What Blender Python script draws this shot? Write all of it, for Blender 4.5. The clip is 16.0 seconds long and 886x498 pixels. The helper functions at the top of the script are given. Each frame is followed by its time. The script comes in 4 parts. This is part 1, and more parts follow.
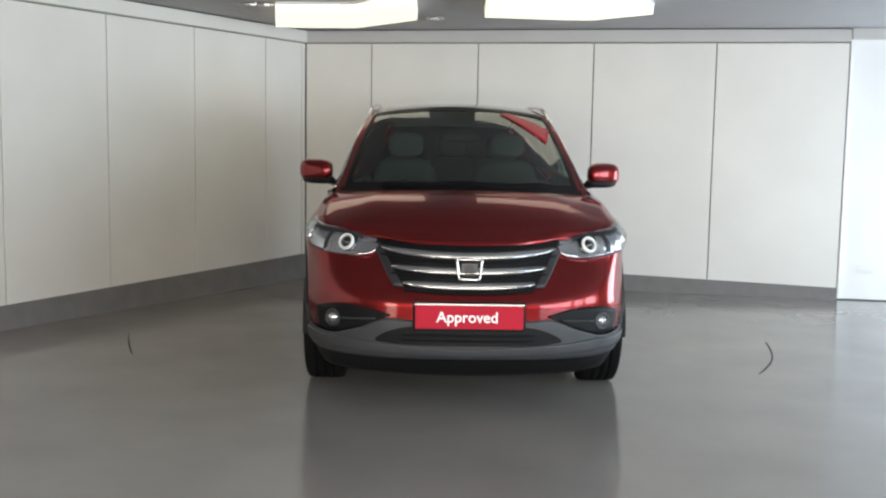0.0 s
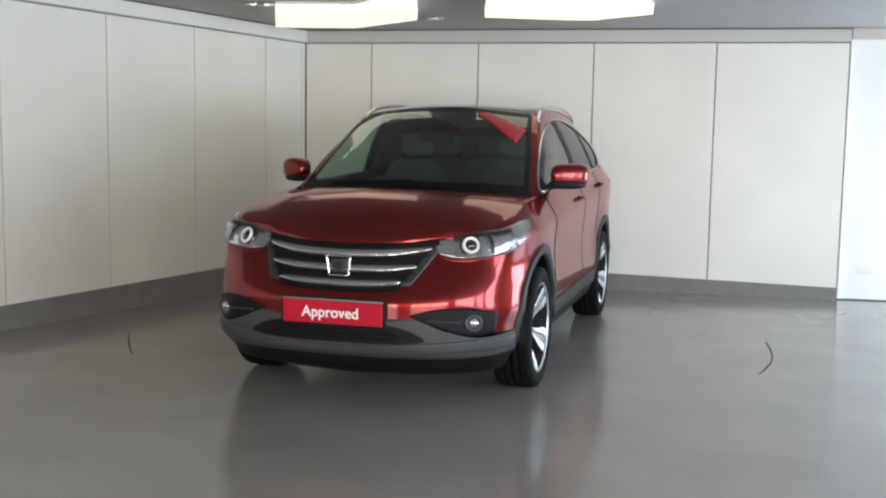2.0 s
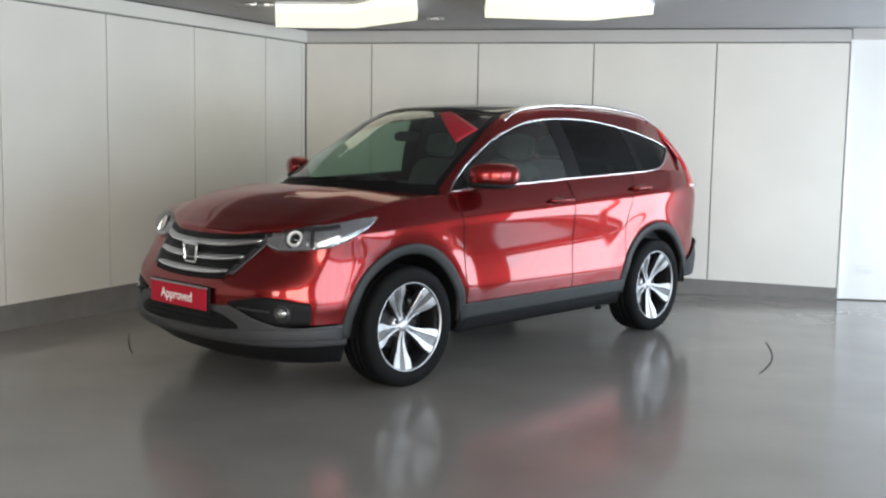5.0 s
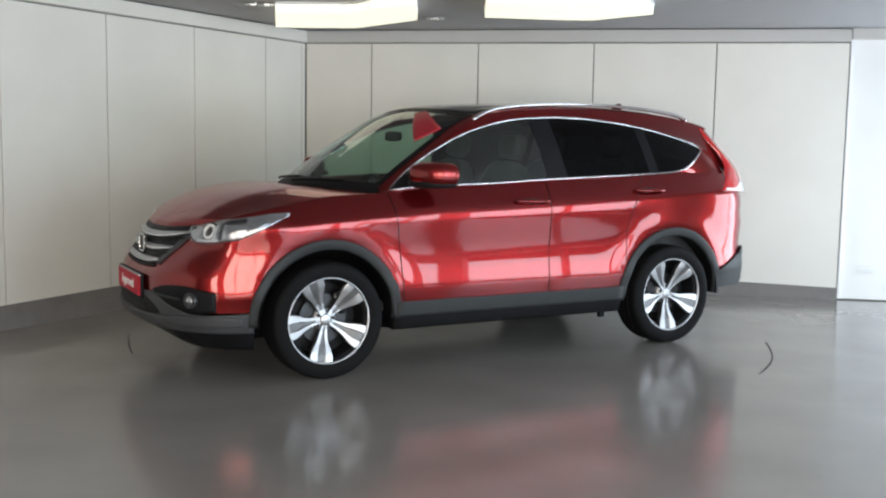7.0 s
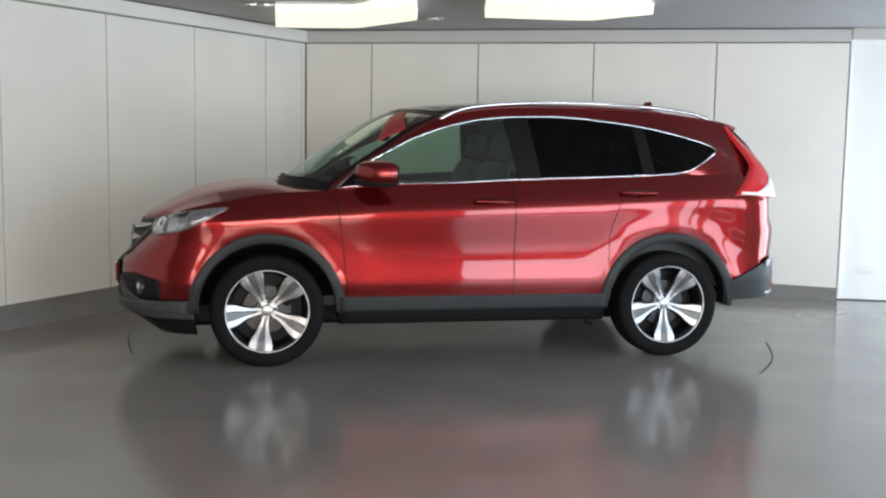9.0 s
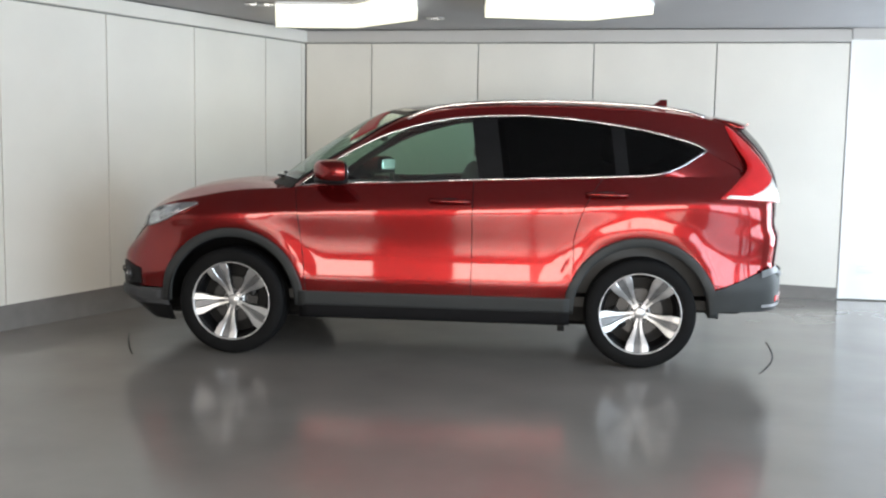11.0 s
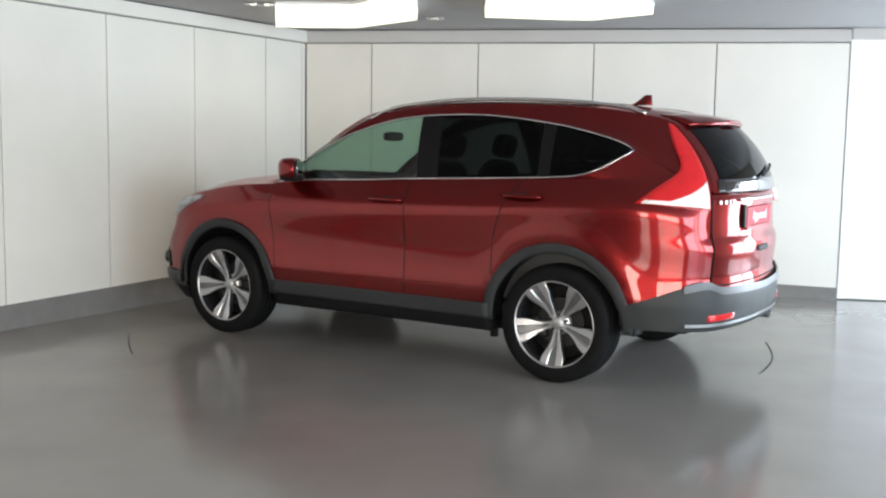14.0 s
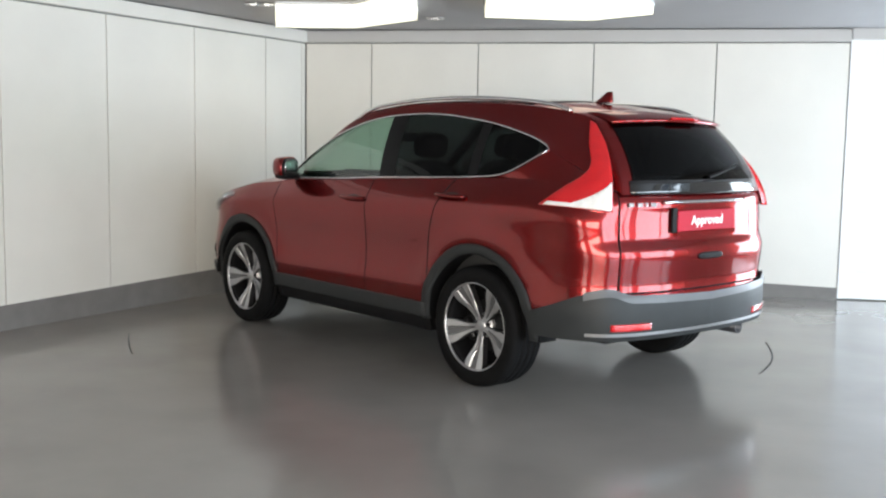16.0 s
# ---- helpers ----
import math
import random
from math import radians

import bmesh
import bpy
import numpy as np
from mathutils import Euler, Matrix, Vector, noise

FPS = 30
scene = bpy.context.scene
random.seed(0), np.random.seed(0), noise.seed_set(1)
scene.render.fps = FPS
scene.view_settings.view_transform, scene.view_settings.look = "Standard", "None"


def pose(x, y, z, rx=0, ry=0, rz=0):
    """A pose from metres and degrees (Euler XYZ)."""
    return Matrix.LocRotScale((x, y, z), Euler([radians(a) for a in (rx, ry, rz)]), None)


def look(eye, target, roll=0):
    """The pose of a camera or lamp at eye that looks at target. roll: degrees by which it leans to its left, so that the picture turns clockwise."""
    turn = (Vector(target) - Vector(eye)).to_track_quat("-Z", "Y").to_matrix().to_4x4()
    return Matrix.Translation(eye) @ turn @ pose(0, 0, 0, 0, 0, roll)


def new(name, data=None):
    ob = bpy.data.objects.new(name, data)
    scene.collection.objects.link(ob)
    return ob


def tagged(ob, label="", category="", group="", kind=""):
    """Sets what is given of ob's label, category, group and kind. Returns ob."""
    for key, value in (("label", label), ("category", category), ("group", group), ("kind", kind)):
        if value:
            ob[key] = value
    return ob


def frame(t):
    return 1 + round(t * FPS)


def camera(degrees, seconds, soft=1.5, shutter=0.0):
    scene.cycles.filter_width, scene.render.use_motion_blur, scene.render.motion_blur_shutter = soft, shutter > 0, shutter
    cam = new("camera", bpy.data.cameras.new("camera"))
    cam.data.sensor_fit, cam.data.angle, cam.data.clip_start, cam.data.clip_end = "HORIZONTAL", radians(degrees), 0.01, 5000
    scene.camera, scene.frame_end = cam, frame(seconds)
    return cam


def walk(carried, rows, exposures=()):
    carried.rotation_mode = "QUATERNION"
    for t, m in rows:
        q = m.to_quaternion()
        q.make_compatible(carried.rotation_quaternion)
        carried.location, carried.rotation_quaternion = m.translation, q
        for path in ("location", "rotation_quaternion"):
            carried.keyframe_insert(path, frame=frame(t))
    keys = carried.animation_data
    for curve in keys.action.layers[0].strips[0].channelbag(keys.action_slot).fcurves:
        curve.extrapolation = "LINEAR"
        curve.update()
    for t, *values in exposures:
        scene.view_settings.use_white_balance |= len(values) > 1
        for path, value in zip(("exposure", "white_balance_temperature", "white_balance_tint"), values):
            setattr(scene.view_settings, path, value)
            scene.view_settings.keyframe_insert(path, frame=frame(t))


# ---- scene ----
cam = camera(46.95, 16.0, soft=2.2)
EYE, TARGET = (0.0, -7.312, 1.405), (-0.0515, 0.6434, 0.5609)
walk(cam, [(0.0, look(EYE, TARGET, 0.943)), (16.0, look(EYE, TARGET, 0.943))],
     [(0.0, -0.43), (3.5, -0.43), (9.2, -0.50), (11.3, -0.21), (16.0, -0.13)])

# ---- world and large lights ----
world = bpy.data.worlds.new("sky")
scene.world = world
world.use_nodes = True
sky = world.node_tree.nodes.new("ShaderNodeTexSky")
sky.sky_type, sky.sun_disc = "NISHITA", False
sky.sun_elevation, sky.sun_rotation = radians(40), radians(60)
world.node_tree.links.new(sky.outputs[0], world.node_tree.nodes["Background"].inputs[0])
world.node_tree.nodes["Background"].inputs[1].default_value = 0.12


def area(name, m, sx, sy, power, colour):
    d = bpy.data.lights.new(name, "AREA")
    d.shape, d.size, d.size_y, d.energy, d.color = "RECTANGLE", sx, sy, power, colour
    ob = new(name, d)
    ob.matrix_world = m
    return ob


# daylight from openings beside the room, and an added fill from behind the camera
# turned inwards: nearly half of it stands inside the room
area("window_light", look((5.62, -5.6, 1.24), (-1.6, -1.0, 0.8)), 7.2, 2.1, 680, (0.74, 0.885, 1.0))
area("side_window_light", look((5.62, 0.75, 0.92), (0.8, -0.2, 0.45)), 2.0, 1.6, 150, (0.74, 0.88, 1.0))
# added warm fill for the left wall and the car's near flank
area("front_fill_light", look((-0.9, -10.8, 1.15), (-2.0, 0, 0.75)), 7.7, 1.7, 760, (1.0, 0.915, 0.80))


# ---- materials ----
def mat(name, colour, rough=0.5, metal=0.0, vary=0.06, scale=6.0, bump=0.0, bump_scale=60.0, coat=0.0, spec=0.5,
        rough_vary=0.08):
    m = bpy.data.materials.new(name)
    m.use_nodes = True
    nt = m.node_tree
    b = nt.nodes["Principled BSDF"]
    b.inputs["Metallic"].default_value = metal
    b.inputs["Specular IOR Level"].default_value = spec
    b.inputs["Coat Weight"].default_value = coat
    b.inputs["Coat Roughness"].default_value = 0.03
    co = nt.nodes.new("ShaderNodeTexCoord")
    n1 = nt.nodes.new("ShaderNodeTexNoise")
    n1.inputs["Scale"].default_value, n1.inputs["Detail"].default_value = scale, 6
    n2 = nt.nodes.new("ShaderNodeTexNoise")
    n2.inputs["Scale"].default_value, n2.inputs["Detail"].default_value = scale * 0.13, 3
    nt.links.new(co.outputs["Object"], n1.inputs["Vector"])
    nt.links.new(co.outputs["Object"], n2.inputs["Vector"])
    add = nt.nodes.new("ShaderNodeMath")
    add.operation = "ADD"
    nt.links.new(n1.outputs["Fac"], add.inputs[0])
    nt.links.new(n2.outputs["Fac"], add.inputs[1])
    mr = nt.nodes.new("ShaderNodeMapRange")
    mr.inputs["From Min"].default_value, mr.inputs["From Max"].default_value = 0.6, 1.4
    mr.interpolation_type = "SMOOTHSTEP"
    nt.links.new(add.outputs[0], mr.inputs["Value"])
    mix = nt.nodes.new("ShaderNodeMix")
    mix.data_type = "RGBA"
    mix.inputs["A"].default_value = (*[c * (1 - vary) for c in colour], 1)
    mix.inputs["B"].default_value = (*[min(1, c * (1 + vary)) for c in colour], 1)
    nt.links.new(mr.outputs[0], mix.inputs["Factor"])
    nt.links.new(mix.outputs["Result"], b.inputs["Base Color"])
    rr = nt.nodes.new("ShaderNodeMapRange")
    rr.inputs["To Min"].default_value = max(0.0, rough * (1 - rough_vary))
    rr.inputs["To Max"].default_value = min(1.0, rough * (1 + rough_vary))
    nt.links.new(n2.outputs["Fac"], rr.inputs["Value"])
    nt.links.new(rr.outputs[0], b.inputs["Roughness"])
    if bump:
        n3 = nt.nodes.new("ShaderNodeTexNoise")
        n3.inputs["Scale"].default_value, n3.inputs["Detail"].default_value = bump_scale, 4
        nt.links.new(co.outputs["Object"], n3.inputs["Vector"])
        bp = nt.nodes.new("ShaderNodeBump")
        bp.inputs["Strength"].default_value, bp.inputs["Distance"].default_value = bump, 0.01
        nt.links.new(n3.outputs["Fac"], bp.inputs["Height"])
        nt.links.new(bp.outputs[0], b.inputs["Normal"])
    return m


def glow(name, colour, strength):
    m = bpy.data.materials.new(name)
    m.use_nodes = True
    b = m.node_tree.nodes["Principled BSDF"]
    b.inputs["Base Color"].default_value = (0.8, 0.8, 0.78, 1)
    b.inputs["Emission Color"].default_value = (*colour, 1)
    b.inputs["Emission Strength"].default_value = strength
    return m


PANEL = mat("painted_panel", (0.76, 0.745, 0.705), 0.42, vary=0.055, scale=1.4, bump=0.04, bump_scale=180)
WHITE = mat("white_board", (0.82, 0.83, 0.84), 0.5, vary=0.02, scale=3)
# unseen walls, kept pale to bounce more light
PALE = mat("pale_wall_paint", (0.66, 0.65, 0.63), 0.6, vary=0.05, scale=2)
GAP = mat("dark_joint", (0.26, 0.26, 0.25), 0.8)
PLINTH = mat("grey_plinth", (0.18, 0.172, 0.168), 0.55, vary=0.12, scale=8, bump=0.1)
FLOOR = mat("sealed_floor", (0.250, 0.234, 0.217), 0.165, vary=0.13, scale=1.6, rough_vary=0.0)
CEIL = mat("ceiling_paint", (0.43, 0.42, 0.43), 0.7, vary=0.03, scale=2, bump=0.05, bump_scale=120)
COVE = mat("cove_paint", (0.52, 0.51, 0.50), 0.6, vary=0.03, scale=3)
LIGHTBOX = glow("lightbox_diffuser", (1.0, 0.96, 0.72), 1.3)
SPOT = glow("spot_glow", (1.0, 0.96, 0.88), 4.0)
STEEL = mat("brushed_steel", (0.62, 0.62, 0.62), 0.3, 1.0)
SEAM = mat("rubber_seam", (0.012, 0.012, 0.012), 0.7)


# ---- mesh helpers ----
def finish(name, bm, material, parent=None, label="", smooth=False):
    me = bpy.data.meshes.new(name)
    bm.to_mesh(me)
    bm.free()
    if smooth:
        me.shade_smooth()
    me.materials.append(material)
    ob = new(name, me)
    if parent is not None:
        ob.parent = parent
    if label:
        tagged(ob, label)
    return ob


def part(name, bm, material, parent, label="", smooth=False):
    return finish(name, bm, material, parent, label, smooth)


def box(bm, x0, y0, z0, x1, y1, z1, bevel=0.0):
    r = bmesh.ops.create_cube(bm, size=1.0)
    for v in r["verts"]:
        v.co = Vector((x0 + (v.co.x + 0.5) * (x1 - x0), y0 + (v.co.y + 0.5) * (y1 - y0), z0 + (v.co.z + 0.5) * (z1 - z0)))
    if bevel:
        es = list({e for v in r["verts"] for e in v.link_edges})
        bmesh.ops.bevel(bm, geom=es, offset=bevel, segments=2, affect="EDGES", profile=0.5)
    return bm


def prism(bm, pts, z0, z1):
    """An upright prism over a plan outline."""
    lo = [bm.verts.new((x, y, z0)) for x, y in pts]
    hi = [bm.verts.new((x, y, z1)) for x, y in pts]
    n = len(pts)
    bm.faces.new(lo[::-1])
    bm.faces.new(hi)
    for i in range(n):
        bm.faces.new((lo[i], lo[(i + 1) % n], hi[(i + 1) % n], hi[i]))
    bmesh.ops.recalc_face_normals(bm, faces=bm.faces)
    return bm


# ---- the room ----
FLOOR_Z, CEIL_Z, TOP_Z = 0.0, 2.475, 2.345
CORNER = Vector((-1.468, 2.982))
BACK_DIR = Vector((1.0, -0.18)).normalized()
LEFT_DIR = Vector((-math.sin(radians(29)), -math.cos(radians(29))))
BACK_N = Vector((BACK_DIR.y, -BACK_DIR.x))       # into the room
LEFT_N = Vector((-LEFT_DIR.y, LEFT_DIR.x))

floor = finish("floor", box(bmesh.new(), -9.5, -11.0, -0.1, 6.2, 4.6, 0.0), FLOOR)
tagged(floor, "smooth sealed grey showroom floor with a soft sheen", "floor", kind="structure")


def frame_of(origin, along, normal):
    """A space whose x runs along a wall, y out of it into the room, z up."""
    m = Matrix.Identity(4)
    m.col[0] = (along.x, along.y, 0, 0)
    m.col[1] = (normal.x, normal.y, 0, 0)
    m.col[3] = (origin.x, origin.y, 0, 1)
    return m


def wall_run(name, label, origin, along, normal, seams, end, plinth_a, plinth_b, cove, first):
    m = frame_of(origin, along, normal)
    wall = finish(name, box(bmesh.new(), -0.1, -0.16, 0, end, -0.022, CEIL_Z), GAP)
    wall.matrix_world = m
    tagged(wall, label, "wall", kind="structure")
    edges = [first] + list(seams) + [end]
    for a, b in zip(edges, edges[1:]):
        part("panel", box(bmesh.new(), a + 0.005, -0.022, 0.06, b - 0.005, 0.0, TOP_Z - 0.004, 0.003), PANEL, wall)
    # plinth, its top edge slightly out of level
    bm = bmesh.new()
    z = lambda u: plinth_a + (plinth_b - plinth_a) * u / min(end, 5.2)
    vs = [bm.verts.new(c) for c in ((0, 0.003, 0), (end, 0.003, 0), (end, 0.003, z(end)), (0, 0.003, z(0)),
                                    (0, 0.014, 0), (end, 0.014, 0), (end, 0.014, z(end)), (0, 0.014, z(0)))]
    for f in ((0, 1, 2, 3), (7, 6, 5, 4), (0, 4, 5, 1), (3, 2, 6, 7), (1, 5, 6, 2), (0, 3, 7, 4)):
        bm.faces.new([vs[i] for i in f])
    bmesh.ops.recalc_face_normals(bm, faces=bm.faces)
    part("plinth", bm, PLINTH, wall, "dark grey plinth along the foot of the wall")
    part("cove", box(bmesh.new(), 0, 0.0, TOP_Z + 0.006, end, 0.045, CEIL_Z - 0.012, 0.006), cove, wall,
         "pale boxed cove between wall and ceiling")
    return wall


wall_back = wall_run("wall_back", "off-white panelled showroom wall with thin dark joints", CORNER, BACK_DIR, BACK_N,
                     (0.68, 1.74, 2.845, 3.97), 5.14, 0.245, 0.11, COVE, 0.008)
wall_left = wall_run("wall_left", "off-white panelled side wall with narrow joints", CORNER, LEFT_DIR, LEFT_N,
                     (0.06, 0.615, 1.575, 2.55, 3.52, 4.50, 5.48, 6.46, 7.44, 8.42, 9.4, 10.4, 11.4, 12.4), 13.4, 0.245, 0.15, PANEL, 0.0)

# white return beside the panelled wall, standing on the floor with no plinth
ret = finish("wall_return", box(bmesh.new(), 5.15, -0.16, 0.012, 6.8, -0.02, CEIL_Z - 0.1), WHITE)
ret.matrix_world = frame_of(CORNER, BACK_DIR, BACK_N)
tagged(ret, "bright white boarded wall beside the panels", "wall", kind="structure")
part("edge_trim", box(bmesh.new(), 5.142, -0.02, 0.012, 5.165, 0.006, TOP_Z, 0.003), WHITE, ret)
for i in range(3):
    part("slat", box(bmesh.new(), 5.31, -0.02, 0.262 + 0.026 * i, 5.46, -0.008, 0.274 + 0.026 * i, 0.002), WHITE, ret)
part("head", box(bmesh.new(), 5.15, -0.16, CEIL_Z - 0.1, 6.8, 0.03, CEIL_Z - 0.004), COVE, ret)

ceiling = finish("ceiling", box(bmesh.new(), -9.5, -11.0, CEIL_Z, 6.2, 4.6, CEIL_Z + 0.1), CEIL)
tagged(ceiling, "plain grey-white painted ceiling", "ceiling", kind="structure")

# unseen walls that close the place: openings beside the room, and behind the camera made for the fill
bm = bmesh.new()
box(bm, 5.4, -11.0, 0, 5.55, -9.3, CEIL_Z)
box(bm, 5.4, -7.1, 0, 5.55, -5.6, CEIL_Z)
box(bm, 5.4, -4.4, 0, 5.55, -4.05, CEIL_Z)
box(bm, 5.4, -1.9, 0, 5.55, -0.25, CEIL_Z)
box(bm, 5.4, 1.74, 0, 5.55, 4.4, CEIL_Z)
box(bm, 5.4, -0.25, 0, 5.55, 1.74, 0.08)
box(bm, 5.4, -0.25, 1.8, 5.55, 1.74, CEIL_Z)
box(bm, 5.4, 0.86, 0.08, 5.5, 0.92, 1.8)
for y0, y1 in ((-9.3, -7.1), (-5.6, -4.4), (-4.05, -1.9)):
    box(bm, 5.4, y0, 0, 5.55, y1, 0.12)
    box(bm, 5.4, y0, 2.32, 5.55, y1, CEIL_Z)
    box(bm, 5.38, y0 + 0.62 * (y1 - y0) - 0.025, 0.12, 5.5, y0 + 0.62 * (y1 - y0) + 0.025, 2.32)
wall_right = tagged(finish("wall_right", bm, PALE), "pale painted wall with tall window openings between piers", "wall", kind="structure")
bm = bmesh.new()
box(bm, -9.5, -10.75, 0, -4.8, -10.6, CEIL_Z)
box(bm, -3.1, -10.75, 0, -1.8, -10.6, CEIL_Z)
box(bm, 3.0, -10.75, 0, 5.4, -10.6, CEIL_Z)
for x0, x1 in ((-4.8, -3.1), (-1.8, 3.0)):
    box(bm, x0, -10.75, 0, x1, -10.6, 0.25)
    box(bm, x0, -10.75, 2.1, x1, -10.6, CEIL_Z)
for x in (-0.6, 0.6, 1.8):
    box(bm, x - 0.04, -10.70, 0.25, x + 0.04, -10.56, 2.1)
wall_front = tagged(finish("wall_front", bm, PALE), "unseen pale wall, two wide openings cut for the fill lamp", "wall", kind="structure")

# turntable joint: two short stretches of its ring still show in the floor
for cx, cy, rad, a0, a1 in ((2.92, 1.26, 5.385, -164.8, -157.0), (-0.109, 0.176, 2.404, -32.0, -6.0)):
    bm = bmesh.new()
    n = 14
    for i in range(n):
        t0, t1 = (radians(a0 + (a1 - a0) * k / n) for k in (i, i + 1))
        w0, w1 = (0.0015 + 0.0035 * math.sin(math.pi * k / n) for k in (i, i + 1))
        c = [(rad - w0, t0), (rad + w0, t0), (rad + w1, t1), (rad - w1, t1)]
        lo = [bm.verts.new((cx + r * math.cos(t), cy + r * math.sin(t), 0.0005)) for r, t in c]
        hi = [bm.verts.new((cx + r * math.cos(t), cy + r * math.sin(t), 0.004)) for r, t in c]
        bm.faces.new(hi)
        for k in range(4):
            bm.faces.new((lo[k], lo[(k + 1) % 4], hi[(k + 1) % 4], hi[k]))
    bmesh.ops.recalc_face_normals(bm, faces=bm.faces)
    tagged(finish("turntable_seam", bm, SEAM), "thin dark curved joint of the turntable in the floor", "floor joint",
           kind="structure")


# lightboxes on the ceiling
def lightbox(pts):
    root = new("ceiling_light")
    cx, cy = sum(p[0] for p in pts) / len(pts), sum(p[1] for p in pts) / len(pts)
    root.location = (cx, cy, CEIL_Z)
    loc = [(x - cx, y - cy) for x, y in pts]
    part("housing", prism(bmesh.new(), loc, -0.025, -0.001), WHITE, root)
    part("diffuser", prism(bmesh.new(), [(x * 0.985, y * 0.985) for x, y in loc], -0.085, -0.0251), LIGHTBOX, root,
         "glowing warm white diffuser")
    return tagged(root, "large angular lit lightbox on the ceiling", "ceiling light", group="ceiling lightboxes")


lightbox([(-1.60, 1.98), (-0.86, 1.93), (-0.29, 1.24), (-0.27, 0.27), (-0.62, 0.52), (-0.80, 0.82), (-1.41, 0.86)])
lightbox([(0.24, 1.00), (0.94, 1.10), (1.12, 1.08), (1.53, 0.62), (1.38, 0.12), (0.23, 0.12)])


def downlight(x, y):
    root = new("downlight")
    root.location = (x, y, CEIL_Z)
    bm = bmesh.new()
    n = 24
    prof = [(0.052, -0.001), (0.080, -0.001), (0.080, -0.008), (0.072, -0.014), (0.060, -0.013), (0.052, -0.005)]
    rings = [[bm.verts.new((r * math.cos(2 * math.pi * i / n), r * math.sin(2 * math.pi * i / n), z)) for i in range(n)]
             for r, z in prof]
    for a, b in zip(rings, rings[1:] + rings[:1]):
        for i in range(n):
            bm.faces.new((a[i], a[(i + 1) % n], b[(i + 1) % n], b[i]))
    bmesh.ops.recalc_face_normals(bm, faces=bm.faces)
    part("bezel", bm, STEEL, root, smooth=True)
    bm = bmesh.new()
    bmesh.ops.create_circle(bm, cap_ends=True, radius=0.0525, segments=24, matrix=Matrix.Translation((0, 0, -0.004)))
    part("lamp", bm, SPOT, root)
    return tagged(root, "small round recessed steel downlight, lit", "downlight", group="ceiling downlights")


for x, y in ((-0.95, 2.19), (-0.16, 1.79), (0.66, 1.47), (1.42, 1.17), (-1.60, 1.02), (-1.50, 1.02)):
    downlight(x, y)

# ---- car materials ----
RED = mat("candy_red_paint", (0.180, 0.0080, 0.0090), 0.27, 0.82, vary=0.05, scale=2.5, coat=0.75)
RED.node_tree.nodes["Principled BSDF"].inputs["Specular Tint"].default_value = (0.70, 0.14, 0.12, 1)
PLASTIC = mat("grey_cladding", (0.025, 0.0272, 0.0285), 0.52, spec=0.3, vary=0.10, scale=9, bump=0.06, bump_scale=260)
LIP = mat("light_grey_plastic", (0.044, 0.045, 0.049), 0.45, vary=0.08, scale=9, spec=0.35)
# paler than the cladding: skylight on the ledge is put into the colour
STEP = mat("bumper_step_skylit", (0.085, 0.087, 0.095), 0.38, vary=0.08, scale=9)
BLACK = mat("black_plastic", (0.007, 0.007, 0.008), 0.5, vary=0.15, scale=9, spec=0.15)
GLOSS = mat("gloss_black", (0.008, 0.008, 0.009), 0.10, vary=0.1, scale=6, coat=0.6)
CHROME = mat("chrome", (0.68, 0.68, 0.69), 0.14, 1.0, vary=0.02)
SATIN = mat("satin_silver", (0.42, 0.42, 0.43), 0.30, 0.85, vary=0.03)
ALLOY = mat("machined_alloy", (0.50, 0.50, 0.515), 0.42, 0.95, vary=0.06, scale=14)
GROOVE = mat("grey_painted_alloy", (0.15, 0.15, 0.155), 0.45, 0.6, vary=0.1, scale=14)
DARK_ALLOY = mat("dark_alloy", (0.055, 0.055, 0.06), 0.4, 0.6, vary=0.1, scale=14)
TYRE = mat("tyre_rubber", (0.006, 0.006, 0.0065), 0.7, vary=0.2, scale=14, spec=0.10, bump=0.15, bump_scale=90)
DISC = mat("brake_steel", (0.045, 0.045, 0.047), 0.42, 0.85, vary=0.1, scale=20)
LAMP_RED = mat("red_lamp_lens", (0.55, 0.006, 0.010), 0.10, vary=0.12, scale=16, coat=1.0)
# clear lenses, and the projector rings with daylight's reflection as white colour
LAMP_WHITE = mat("clear_lens_and_ring_glint", (0.86, 0.86, 0.84), 0.15, 0.1, vary=0.18, scale=22, coat=1.0)
REFLECTOR = mat("lamp_reflector", (0.52, 0.53, 0.55), 0.15, 0.9, vary=0.15, scale=26, bump=0.7, bump_scale=30)
SEAT = mat("seat_cloth", (0.048, 0.048, 0.046), 0.85, vary=0.15, scale=30, bump=0.2, bump_scale=300)
TRIM = mat("cabin_trim", (0.030, 0.030, 0.031), 0.6, vary=0.1, scale=10, bump=0.1, bump_scale=200)
LINING = mat("headlining", (0.40, 0.39, 0.36), 0.9, vary=0.05, scale=10)
PLATE_RED = mat("red_plate", (0.42, 0.008, 0.028), 0.5, vary=0.10, scale=5, spec=0.2)
LETTER = mat("white_letter", (0.85, 0.85, 0.85), 0.4, vary=0.02)
STICKER = mat("red_sticker", (0.34, 0.012, 0.024), 0.45, vary=0.05)


